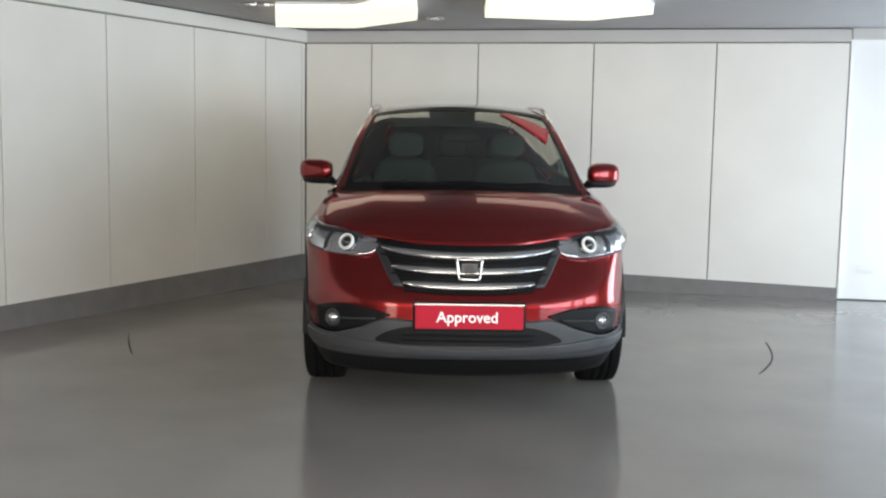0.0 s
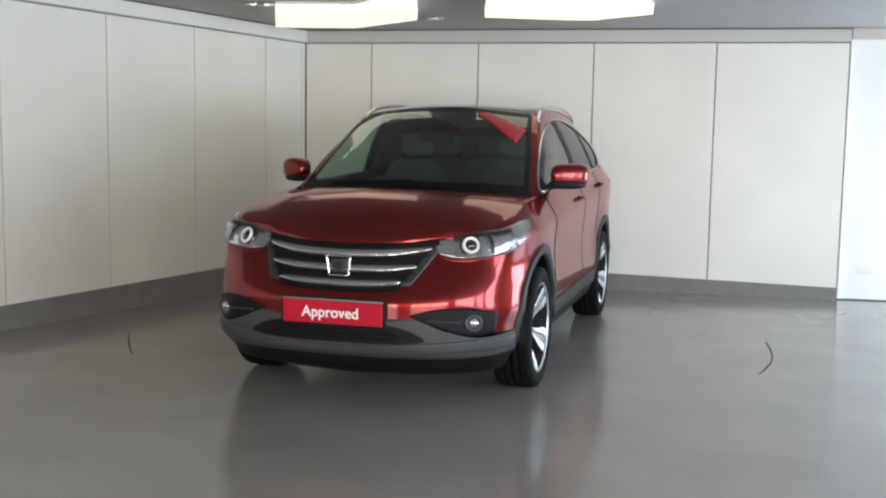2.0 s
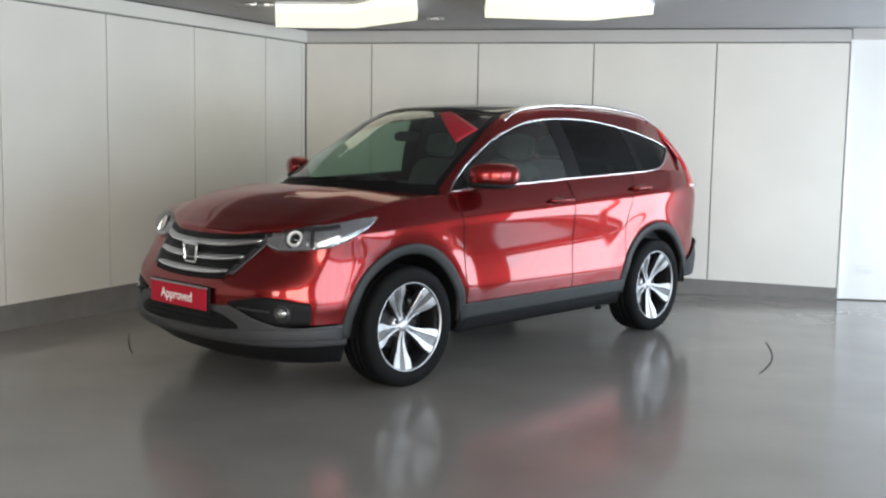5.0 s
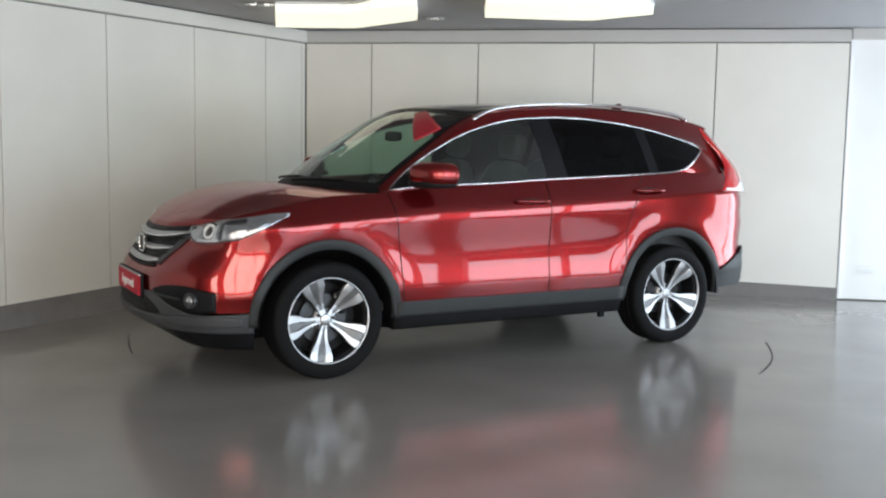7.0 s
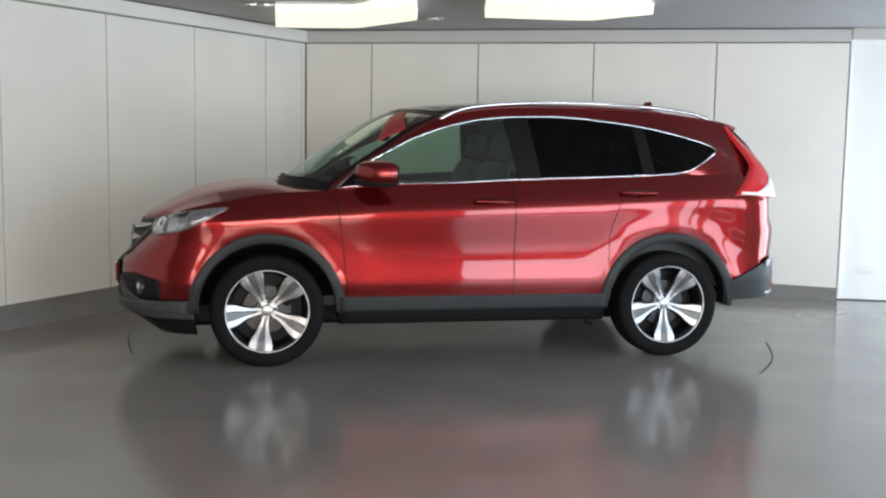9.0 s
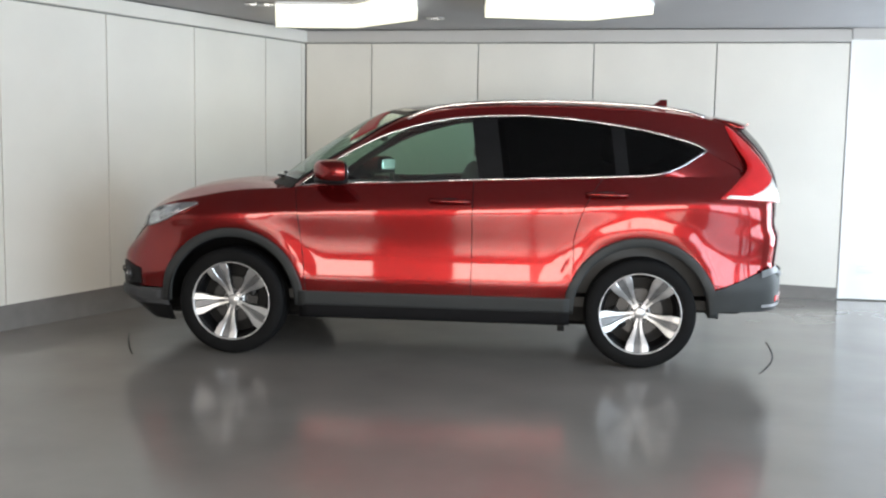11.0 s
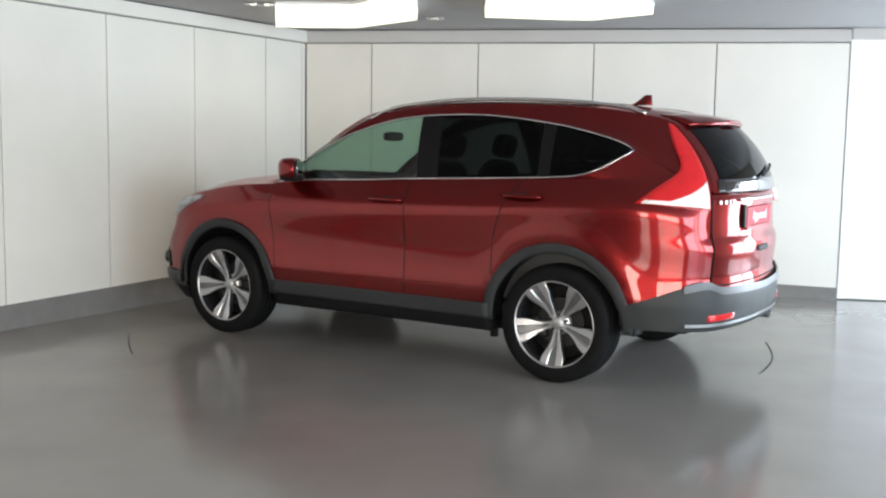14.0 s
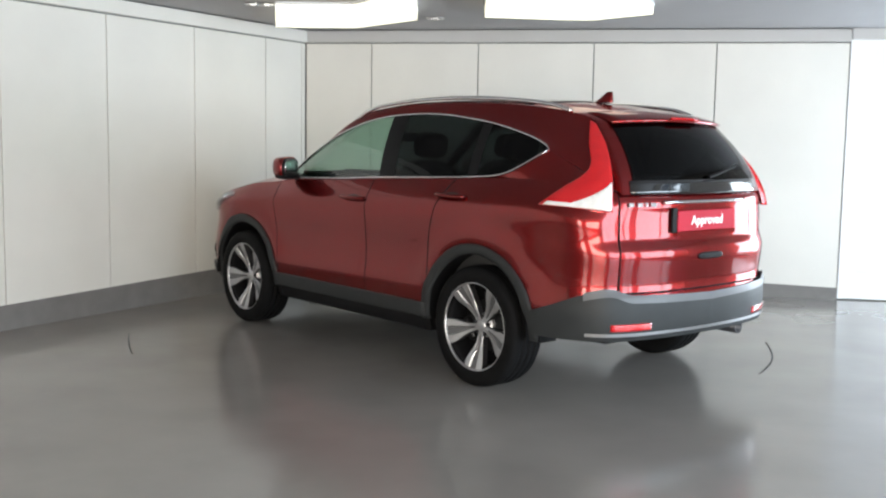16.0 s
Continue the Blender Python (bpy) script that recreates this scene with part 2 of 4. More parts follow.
def pane(name, tint, rough=0.0, base=0.075):
    """A thin tinted pane: light goes straight through, gloss by the angle."""
    m = bpy.data.materials.new(name)
    m.use_nodes = True
    nt = m.node_tree
    nt.nodes.remove(nt.nodes["Principled BSDF"])
    tr = nt.nodes.new("ShaderNodeBsdfTransparent")
    tr.inputs["Color"].default_value = (*tint, 1)
    gl = nt.nodes.new("ShaderNodeBsdfGlossy")
    gl.inputs["Roughness"].default_value = rough
    lw = nt.nodes.new("ShaderNodeLayerWeight")
    lw.inputs["Blend"].default_value = 0.5
    pw = nt.nodes.new("ShaderNodeMath")
    pw.operation, pw.inputs[1].default_value = "POWER", 4.5
    nt.links.new(lw.outputs["Facing"], pw.inputs[0])
    fr = nt.nodes.new("ShaderNodeMath")
    fr.operation, fr.inputs[1].default_value, fr.inputs[2].default_value = "MULTIPLY_ADD", 0.78, base
    nt.links.new(pw.outputs[0], fr.inputs[0])
    mx = nt.nodes.new("ShaderNodeMixShader")
    nt.links.new(fr.outputs[0], mx.inputs[0])
    nt.links.new(tr.outputs[0], mx.inputs[1])
    nt.links.new(gl.outputs[0], mx.inputs[2])
    nt.links.new(mx.outputs[0], nt.nodes["Material Output"].inputs["Surface"])
    return m


PANE = pane("green_tinted_pane", (0.59, 0.77, 0.68), base=0.12)
PRIVACY = pane("privacy_pane", (0.035, 0.038, 0.041), base=0.02)
LENS = pane("clear_lens", (0.93, 0.94, 0.95), base=0.04)


# ---- the car: its form ----
def spline(pts):
    """A Catmull-Rom curve through points; its parameter runs over the points' indices."""
    P = np.array(pts, float)
    Q = np.vstack([2 * P[0] - P[1], P, 2 * P[-1] - P[-2]])

    def at(u):
        u = min(max(u, 0.0), len(P) - 1.0)
        i = min(int(u), len(P) - 2)
        t = u - i
        a, b, c, d = Q[i:i + 4]
        return 0.5 * (2 * b + (c - a) * t + (2 * a - 5 * b + 4 * c - d) * t * t + (3 * b - a - 3 * c + d) * t ** 3)
    return at


def table(pts):
    """A smooth function through (x, y) pairs, x rising."""
    X = np.array([p[0] for p in pts], float)
    c = spline([[p[1]] for p in pts])
    return lambda x: float(c(float(np.interp(x, X, np.arange(len(X)))))[0])


OUTLINE = [(2.232, 0), (2.224, 0.25), (2.186, 0.47), (2.10, 0.655), (1.96, 0.790), (1.76, 0.867), (1.53, 0.897), (1.31, 0.902),
           (0.9, 0.898), (0.3, 0.898), (-0.5, 0.900), (-1.0, 0.904), (-1.31, 0.907), (-1.6, 0.900), (-1.86, 0.868),
           (-2.05, 0.798), (-2.163, 0.68), (-2.228, 0.46), (-2.256, 0.22), (-2.262, 0)]
_curve = spline(OUTLINE)
NU = len(OUTLINE) - 1
_us = np.linspace(0, NU, 600)
_xy = np.array([_curve(u) for u in _us])


def u_of_x(x):
    return float(np.interp(-x, -_xy[:, 0], _us))


def u_front(y):
    k = 190
    return float(np.interp(y, _xy[:k, 1], _us[:k]))


def u_rear(y):
    k = 430
    return float(np.interp(-y, -_xy[k:, 1], _us[k:]))


belt = table([(-2.3, 1.14), (-2.05, 1.165), (-1.9, 1.195), (-1.7, 1.207), (-1.38, 1.198), (-0.98, 1.180), (-0.27, 1.152), (0.15, 1.132),
              (0.66, 1.112), (0.92, 1.086), (1.3, 1.055), (1.6, 1.004), (1.78, 0.975), (1.95, 0.940), (2.08, 0.902), (2.25, 0.872)])
side_in = table([(0.10, 0.16), (0.20, 0.085), (0.28, 0.045), (0.36, 0.024), (0.46, 0.013), (0.52, 0.006), (0.61, 0.016), (0.74, 0.018), (0.86, 0.008),
                 (0.955, 0.0), (0.99, 0.006), (1.04, 0.030), (1.09, 0.058), (1.14, 0.092), (1.20, 0.13), (1.3, 0.2)])
front_in = table([(0.10, 0.34), (0.18, 0.22), (0.25, 0.11), (0.315, 0.015), (0.42, 0.0), (0.52, 0.0), (0.60, 0.0), (0.66, 0.018), (0.75, 0.050),
                  (0.82, 0.075), (0.88, 0.107), (0.93, 0.155), (1.0, 0.24), (1.1, 0.36)])
rear_in = table([(0.10, 0.2), (0.25, 0.14), (0.33, 0.045), (0.40, 0.008), (0.52, 0.0), (0.60, 0.008), (0.645, 0.024), (0.70, 0.020),
                 (0.80, 0.010), (0.845, 0.012), (0.875, 0.028), (0.905, 0.040), (1.0, 0.044), (1.06, 0.042), (1.10, 0.040), (1.15, 0.065), (1.25, 0.12), (1.35, 0.18)])


nose_wrap = table([(0.0, 0.0), (0.25, 0.022), (0.40, 0.066), (0.485, 0.092), (0.60, 0.090), (0.69, 0.058), (0.80, 0.016), (0.88, 0.0), (1.0, 0.0)])


def ease(t):
    t = min(1.0, max(0.0, t))
    return t * t * (3 - 2 * t)


def skin(u, z, off=0.0):
    """A point of the lower body: u runs round the plan from the nose (0) to the tail; negative u is the other side."""
    sgn = -1.0 if u < 0 else 1.0
    u = abs(u)
    p, q = _curve(u), _curve(u + 0.02) - _curve(u - 0.02)
    if u < 0.03 or u > NU - 0.03:
        q = np.array([0, 1.0]) if u < 1 else np.array([0, -1.0])
    q = q / np.hypot(*q)
    n = np.array([q[1], -q[0]])
    if n[1] < 0:
        n[1] = 0.0
    wf, wr, ws = max(0, n[0]) ** 2, max(0, -n[0]) ** 2, n[1] ** 2
    k = min(1, max(0, (z - 0.7) / 0.4))
    zs = z - (belt(p[0]) - 1.13) * k * k * (3 - 2 * k)
    flare = 0.0
    for xc in (1.31, -1.31):
        r = math.hypot(p[0] - xc, z - 0.355)
        flare += 0.011 * math.exp(-((r - 0.50) / 0.085) ** 2) * ws * min(1.0, max(0.0, (z - 0.40) / 0.25))
    off = off + flare
    round_off = 0.12 * wf * ws * min(1.0, max(0.0, (z - 0.66) / 0.27)) ** 1.5      # upper front corners fall away
    d = (wf * front_in(z) + ws * side_in(zs) + wr * rear_in(z)) + round_off - off
    x, y = p - n * d
    if x > 1.5:     # grille and lamps stand back from the bumper and wrap round the nose
        back = 0.036 * ease((z - 0.57) / 0.10) * max(0.0, 1 - (y / 0.6) ** 2) + nose_wrap(min(y, 1.0)) * ease((z - 0.60) / 0.26)
        x -= back * ease((x - 1.5) / 0.4)
    return Vector((x, sgn * max(y, 0.0), z))


def grid(fn, nu, nv, rim=0.0, closed=False):
    """A surface from fn(a, b, drop) over the unit square. rim: how far its border is turned in."""
    bm = bmesh.new()
    A = [i / nu for i in range(nu + 1)]
    B = [j / nv for j in range(nv + 1)]
    rows = []
    if rim:
        A, B = [0.0] + A + [1.0], [0.0] + B + [1.0]
    for i, a in enumerate(A):
        rows.append([bm.verts.new(fn(a, b, rim if rim and (i in (0, len(A) - 1) or j in (0, len(B) - 1)) else 0.0))
                     for j, b in enumerate(B)])
    for i in range(len(A) - 1):
        for j in range(len(B) - 1):
            bm.faces.new((rows[i][j], rows[i + 1][j], rows[i + 1][j + 1], rows[i][j + 1]))
    bmesh.ops.remove_doubles(bm, verts=bm.verts, dist=1e-5)
    bmesh.ops.recalc_face_normals(bm, faces=bm.faces)
    return bm


def mirrored(bm):
    """The same mesh on the other side of the car."""
    b2 = bm.copy()
    for v in b2.verts:
        v.co.y = -v.co.y
    bmesh.ops.reverse_faces(b2, faces=b2.faces)
    return b2


def join(*bms):
    out = bms[0]
    for b in bms[1:]:
        me = bpy.data.meshes.new("tmp")
        b.to_mesh(me)
        b.free()
        out.from_mesh(me)
        bpy.data.meshes.remove(me)
    return out


def pair(name, bm, material, parent, label="", smooth=True):
    other = mirrored(bm)
    return (part(name, bm, material, parent, label, smooth), part(name, other, material, parent, label, smooth))


def skin_patch(u0, u1, lo, hi, off, nu=24, nz=8, rim=0.012):
    """A proud patch of the skin between u0 and u1 (numbers, or functions of the height's share) and the heights lo(u), hi(u)."""
    f0 = u0 if callable(u0) else (lambda b: u0)
    f1 = u1 if callable(u1) else (lambda b: u1)

    def fn(a, b, drop):
        u = f0(b) + (f1(b) - f0(b)) * a
        zl, zh = lo(u), hi(u)
        return skin(u, zl + (zh - zl) * b, off - drop)
    return grid(fn, nu, nz, rim)


def tube(pts, r, n=8, flat=1.0, closed=False):
    """A round bar along points; flat squeezes it in height."""
    bm = bmesh.new()
    P = [Vector(p) for p in pts]
    rings = []
    m = len(P)
    for i, p in enumerate(P):
        if closed:
            d = P[(i + 1) % m] - P[i - 1]
        else:
            d = P[min(i + 1, m - 1)] - P[max(i - 1, 0)]
        d.normalize()
        up = Vector((0, 0, 1)) if abs(d.z) < 0.95 else Vector((1, 0, 0))
        s = d.cross(up).normalized()
        t = s.cross(d)
        rings.append([bm.verts.new(p + s * (r * math.cos(2 * math.pi * k / n)) + t * (r * flat * math.sin(2 * math.pi * k / n)))
                      for k in range(n)])
    for i in range(m if closed else m - 1):
        a, b = rings[i], rings[(i + 1) % m]
        for k in range(n):
            bm.faces.new((a[k], a[(k + 1) % n], b[(k + 1) % n], b[k]))
    if not closed:
        bm.faces.new(rings[0][::-1])
        bm.faces.new(rings[-1])
    bmesh.ops.recalc_face_normals(bm, faces=bm.faces)
    return bm


def blob(centre, size, power=0.6, n=20):
    """A rounded block: a superellipsoid."""
    bm = bmesh.new()
    pw = lambda v: math.copysign(abs(v) ** power, v)
    rows = []
    for i in range(n // 2 + 1):
        th = -math.pi / 2 + math.pi * i / (n // 2)
        rows.append([bm.verts.new((centre[0] + size[0] * pw(math.cos(th)) * pw(math.cos(2 * math.pi * j / n)),
                                   centre[1] + size[1] * pw(math.cos(th)) * pw(math.sin(2 * math.pi * j / n)),
                                   centre[2] + size[2] * pw(math.sin(th)))) for j in range(n)])
    for a, b in zip(rows, rows[1:]):
        for j in range(n):
            bm.faces.new((a[j], a[(j + 1) % n], b[(j + 1) % n], b[j]))
    bmesh.ops.remove_doubles(bm, verts=bm.verts, dist=1e-5)
    bmesh.ops.recalc_face_normals(bm, faces=bm.faces)
    return bm


def lathe(prof, n=64, close=False):
    """A turned form about the y axis from (radius, y) pairs."""
    bm = bmesh.new()
    rings = [[bm.verts.new((r * math.cos(2 * math.pi * i / n), y, r * math.sin(2 * math.pi * i / n))) for i in range(n)]
             for r, y in prof]
    pairs = list(zip(rings, rings[1:] + (rings[:1] if close else [])))
    if not close:
        pairs = list(zip(rings, rings[1:]))
    for a, b in pairs:
        for i in range(n):
            bm.faces.new((a[i], a[(i + 1) % n], b[(i + 1) % n], b[i]))
    bmesh.ops.remove_doubles(bm, verts=bm.verts, dist=1e-6)
    bmesh.ops.recalc_face_normals(bm, faces=bm.faces)
    return bm


car = new("car")
tagged(car, "metallic red family SUV with grey lower cladding on the turntable", "car")

AXLE, WHEEL_R, ARCH = 1.31, 0.349, 0.466


def low_edge(u):
    """Lower edge of the painted side: sill, and the arches over the wheels."""
    x = float(_curve(abs(u))[0])
    z = 0.42
    for xc in (AXLE, -AXLE):
        if abs(x - xc) < ARCH:
            z = max(z, WHEEL_R + math.sqrt(ARCH * ARCH - (x - xc) ** 2))
    return z


def top_edge(u):
    return belt(float(_curve(abs(u))[0]))


# painted lower shell, with the stations set close at the arches
st = set(np.linspace(0, NU, 120).tolist())
for xc in (AXLE, -AXLE):
    for i in range(33):
        st.add(u_of_x(xc + ARCH * 0.9999 * math.cos(math.pi * i / 32)))
st = sorted(st)


def shell(a, b, drop):
    u = float(np.interp(a, np.linspace(0, 1, len(st)), st))
    zl, zh = low_edge(u), top_edge(u)
    return skin(u, zl + (zh - zl) * b)


half = grid(shell, len(st) - 1, 26)
body = part("body", join(half, mirrored(half)), RED, car, smooth=True)

# upper edge line: foot of the screen, roof edge, edge of the tailgate glass
EDGE = [(0.93, 0.775, 1.082), (0.72, 0.737, 1.232), (0.50, 0.692, 1.375), (0.29, 0.645, 1.508), (0.10, 0.615, 1.582),
        (-0.2, 0.600, 1.625), (-0.5, 0.592, 1.640), (-0.9, 0.582, 1.640), (-1.3, 0.568, 1.622), (-1.6, 0.552, 1.592), (-1.835, 0.535, 1.543),
        (-1.935, 0.552, 1.470), (-2.04, 0.585, 1.357), (-2.113, 0.612, 1.243), (-2.150, 0.628, 1.14)]
edge = spline(EDGE)
out_x = table([(0, 0.28), (2, 0.27), (4, 0.22), (5, 0.10), (6, 0.02), (8, 0.0), (9, -0.05), (10, -0.12), (11, -0.13), (12, -0.12), (14, -0.085)])
out_z = table([(0, 0.022), (2, 0.042), (4, 0.046), (6, 0.038), (8, 0.036), (10, 0.022), (11, 0.018), (14, 0.0)])


def crown(k, b, off=0.0):
    """The surface over screen, roof and tailgate: k along the edge line, b across (-1..1)."""
    e = edge(k)
    p = Vector((e[0] + out_x(k) * (1 - abs(b) ** 2.3), e[1] * b, e[2] + out_z(k) * (1 - b * b)))
    if off:
        da = crown(min(k + 0.05, 14), b) - crown(max(k - 0.05, 0), b)
        db = crown(k, b + 0.02) - crown(k, b - 0.02)
        n = db.cross(da).normalized()
        if n.z < 0 and abs(n.z) > 0.2:
            n = -n
        if k > 10 and n.x > 0:
            n = -n
        p += n * off
    return p


def crown_patch(k0, k1, b0, b1, off=0.0, nk=16, nb=16, rim=0.0):
    return grid(lambda a, b, drop: crown(k0 + (k1 - k0) * a, b0 + (b1 - b0) * b, off - drop), nk, nb, rim)


# roof, pillars and tailgate frame
frame_bits = [crown_patch(0, 4.0, 0.93, 1.0, 0, 16, 2), crown_patch(0, 4.0, -1.0, -0.93, 0, 16, 2),
              crown_patch(3.75, 10.6, -1, 1, 0, 30, 20)]
roof = part("roof", join(*frame_bits), RED, car, smooth=True)
part("roof_glass", crown_patch(3.82, 8.2, -0.92, 0.92, 0.004, 18, 16, 0.006), GLOSS, car, "black glass roof panel", True)
windscreen = part("windscreen", crown_patch(0.12, 3.76, -0.935, 0.935, 0.001, 20, 24), PANE, car, "green-tinted windscreen", True)
part("border", join(crown_patch(0.05, 0.34, -0.93, 0.93, 0.003, 3, 20), crown_patch(3.58, 3.80, -0.93, 0.93, 0.003, 3, 20),
                    crown_patch(0.1, 3.8, 0.905, 0.945, 0.003, 20, 2), crown_patch(0.1, 3.8, -0.945, -0.905, 0.003, 20, 2)),
     BLACK, windscreen, "black edge of the glass", True)
gate_frame = [crown_patch(10.3, 14, 0.88, 1.0, 0, 14, 3), crown_patch(10.3, 14, -1.0, -0.88, 0, 14, 3)]
for g in gate_frame:
    part("tailgate_frame", g, RED, car, smooth=True)
rear_window = part("rear_window", crown_patch(10.5, 13.35, -0.90, 0.90, 0.004, 14, 16), PRIVACY, car, "dark tinted rear window", True)
part("garnish", crown_patch(13.3, 14.0, -0.93, 0.93, 0.006, 4, 16, 0.008), GLOSS, car, "gloss black panel below the rear window", True)
# spoiler over the rear window
part("spoiler", grid(lambda a, b, drop: crown(9.55 + 0.95 * a, -0.90 + 1.80 * b, 0.004 + 0.012 * a - drop) + Vector((-0.022 * a, 0, 0)), 8, 18, 0.02),
     RED, car, smooth=True)
part("brake_light", grid(lambda a, b, drop: crown(10.42 + 0.10 * a, -0.22 + 0.44 * b, 0.026 - drop) + Vector((-0.026, 0, 0)), 3, 8, 0.01), LAMP_RED, car)

# side frames: the painted ring between the side windows and the edge line
LOWER = [(0.885, 1.102), (0.66, 1.124), (0.15, 1.142), (-0.27, 1.163), (-0.98, 1.191), (-1.28, 1.206), (-1.42, 1.222), (-1.53, 1.262), (-1.70, 1.366)]
UPPER = [(0.885, 1.102), (0.72, 1.232), (0.50, 1.360), (0.275, 1.460), (-0.06, 1.545), (-0.44, 1.572), (-0.79, 1.562), (-1.22, 1.508), (-1.54, 1.436), (-1.665, 1.392), (-1.70, 1.366)]


def by_length(curve, n):
    us = np.linspace(0, n - 1, 200)
    P = np.array([curve(u) for u in us])
    L = np.r_[0, np.cumsum(np.hypot(*np.diff(P, axis=0).T[:2]) if P.shape[1] == 2 else np.linalg.norm(np.diff(P, axis=0), axis=1))]
    return lambda f: curve(float(np.interp(f * L[-1], L, us)))


low_in, up_in = by_length(spline(LOWER), len(LOWER)), by_length(spline(UPPER), len(UPPER))
U_A, U_R = u_of_x(0.93), u_rear(0.66)
up_out = by_length(edge, len(EDGE))
_ex = np.array([edge(k) for k in np.linspace(0, 14, 300)])


def side_y(x, z):
    """Half-width of the upper body's side."""
    ye, ze = np.interp(-x, -_ex[:, 0], _ex[:, 1]), np.interp(-x, -_ex[:, 0], _ex[:, 2])
    s = skin(u_of_x(x), belt(x))
    t = min(1.0, max(0.0, (z - belt(x)) / max(0.02, ze - belt(x))))
    return float(s.y + (ye - s.y) * t + 0.022 * math.sin(math.pi * t) * min(1, max(0, (ze - belt(x)) / 0.3)))


def side_point(x, z, off=0.0):
    return Vector((x, side_y(x, z) + off, z))


def ring_fn(low):
    def fn(a, b, drop):
        if low:
            u = U_A + (U_R - U_A) * a
            po = skin(u, top_edge(u))
            pi = low_in(a)
        else:
            po = Vector(up_out(a))
            pi = up_in(a)
        x, z = po.x + (pi[0] - po.x) * b, po.z + (pi[1] - po.z) * b
        flat = po.y + (side_y(pi[0], pi[1]) - po.y) * b
        w = 4 * b * (1 - b)
        return Vector((x, flat + 0.004 * w, z))
    return fn


pair("side_frame", join(grid(ring_fn(True), 60, 5), grid(ring_fn(False), 70, 5)), RED, car)


def glass_patch(f0, f1, off, nu=14, nv=10):
    def fn(a, b, drop):
        f = f0 + (f1 - f0) * a
        p, q = low_in(f), up_in(f)
        x, z = p[0] + (q[0] - p[0]) * b, p[1] + (q[1] - p[1]) * b
        return side_point(x, z, off)
    return grid(fn, nu, nv)


pair("front_side_window", glass_patch(0.05, 0.452, -0.006), PANE, car, "green-tinted side window")
pair("rear_side_window", glass_patch(0.500, 0.775, -0.006), PRIVACY, car, "dark privacy glass side window")
pair("quarter_window", glass_patch(0.80, 0.998, -0.006), PRIVACY, car, "dark privacy glass quarter window")
pair("centre_pillar", glass_patch(0.445, 0.505, -0.003, 6, 8), BLACK, car, "black door pillar")
pair("rear_pillar", glass_patch(0.772, 0.803, -0.003, 4, 8), BLACK, car)
pair("mirror_sail", glass_patch(0.0, 0.065, -0.003, 4, 6), BLACK, car)
loop = [side_point(*low_in(f), 0.003) for f in np.linspace(0, 1, 60)] + [side_point(*up_in(f), 0.003) for f in np.linspace(1, 0, 70)[1:-1]]
pair("window_trim", tube(loop, 0.0062, 6, 1.0, True), CHROME, car, "bright chrome strip round the side windows")

# bonnet: a patch over the front edge line, the sides and the foot of the screen
U_C = u_front(0.60)


hood_z = table([(1.15, 1.118), (1.25, 1.130), (1.4, 1.127), (1.56, 1.110), (1.70, 1.083), (1.81, 1.047), (1.92, 0.994), (2.02, 0.932), (2.10, 0.886), (2.14, 0.868)])


def bonnet_base(a, b):
    v = 2 * b - 1
    ef = lambda s: skin(s, top_edge(s) + 0.001)
    left = ef(U_A + (U_C - U_A) * a)
    right = Vector((left.x, -left.y, left.z))
    front, back = ef(U_C * v), crown(0.0, v)
    c00, c01, c10, c11 = crown(0.0, -1), crown(0.0, 1), ef(-U_C), ef(U_C)
    return (back * (1 - a) + front * a) + (right * (1 - b) + left * b) - (c00 * (1 - a) * (1 - b) + c01 * (1 - a) * b + c10 * a * (1 - b) + c11 * a * b)


def bonnet_fn(a, b, drop):
    v = 2 * b - 1
    p, m = bonnet_base(a, b), bonnet_base(a, 0.5)
    lift = (hood_z(m.x) - m.z) * min(1, 12 * a, 12 * (1 - a))
    p.z += lift * (1 - abs(v) ** 2.6) - drop
    p.z += 0.007 * math.exp(-((abs(v) - 0.62) / 0.12) ** 2) * (4 * a * (1 - a)) ** 0.7
    return p


part("bonnet", grid(bonnet_fn, 30, 36, 0.012), RED, car, smooth=True)
part("cowl", crown_patch(-0.0, 0.14, -0.97, 0.97, 0.006, 3, 20, 0.02), BLACK, car, "black cowl at the foot of the windscreen")
for s0, s1 in ((-0.62, 0.08), (0.02, 0.66)):
    part("wiper", tube([crown(0.10 + 0.16 * i / 10, s0 + (s1 - s0) * i / 10, 0.022) for i in range(11)], 0.009, 6), BLACK, car)


# doors: panels a little proud, with dark joints between
def arch_low(r):
    def f(u):
        x = float(_curve(abs(u))[0])
        z = 0.425
        for xc in (AXLE, -AXLE):
            if abs(x - xc) < r:
                z = max(z, WHEEL_R + math.sqrt(r * r - (x - xc) ** 2))
        return z
    return f


X1 = lambda b: u_of_x(0.815 + 0.085 * b)
XB = lambda b: u_of_x(-0.247)
XB2 = lambda b: u_of_x(-0.255)
XR = lambda b: u_of_x(-0.885 - 0.30 * max(0.0, b - 0.35) ** 1.3)
pair("front_door", skin_patch(X1, XB, arch_low(0.49), lambda u: top_edge(u) - 0.002, 0.0015, 30, 20, 0.0), RED, car)
pair("rear_door", skin_patch(XB2, XR, arch_low(0.49), lambda u: top_edge(u) - 0.002, 0.0015, 24, 20, 0.0), RED, car)
for f in (X1, XB, XR):
    pts = []
    for i in range(21):
        u = f(i / 20)
        zl, zh = arch_low(0.49)(u), top_edge(u)
        pts.append(skin(u, zl + (zh - zl) * i / 20, 0.001))
    pair("door_joint", tube(pts, 0.0028, 5), BLACK, car)
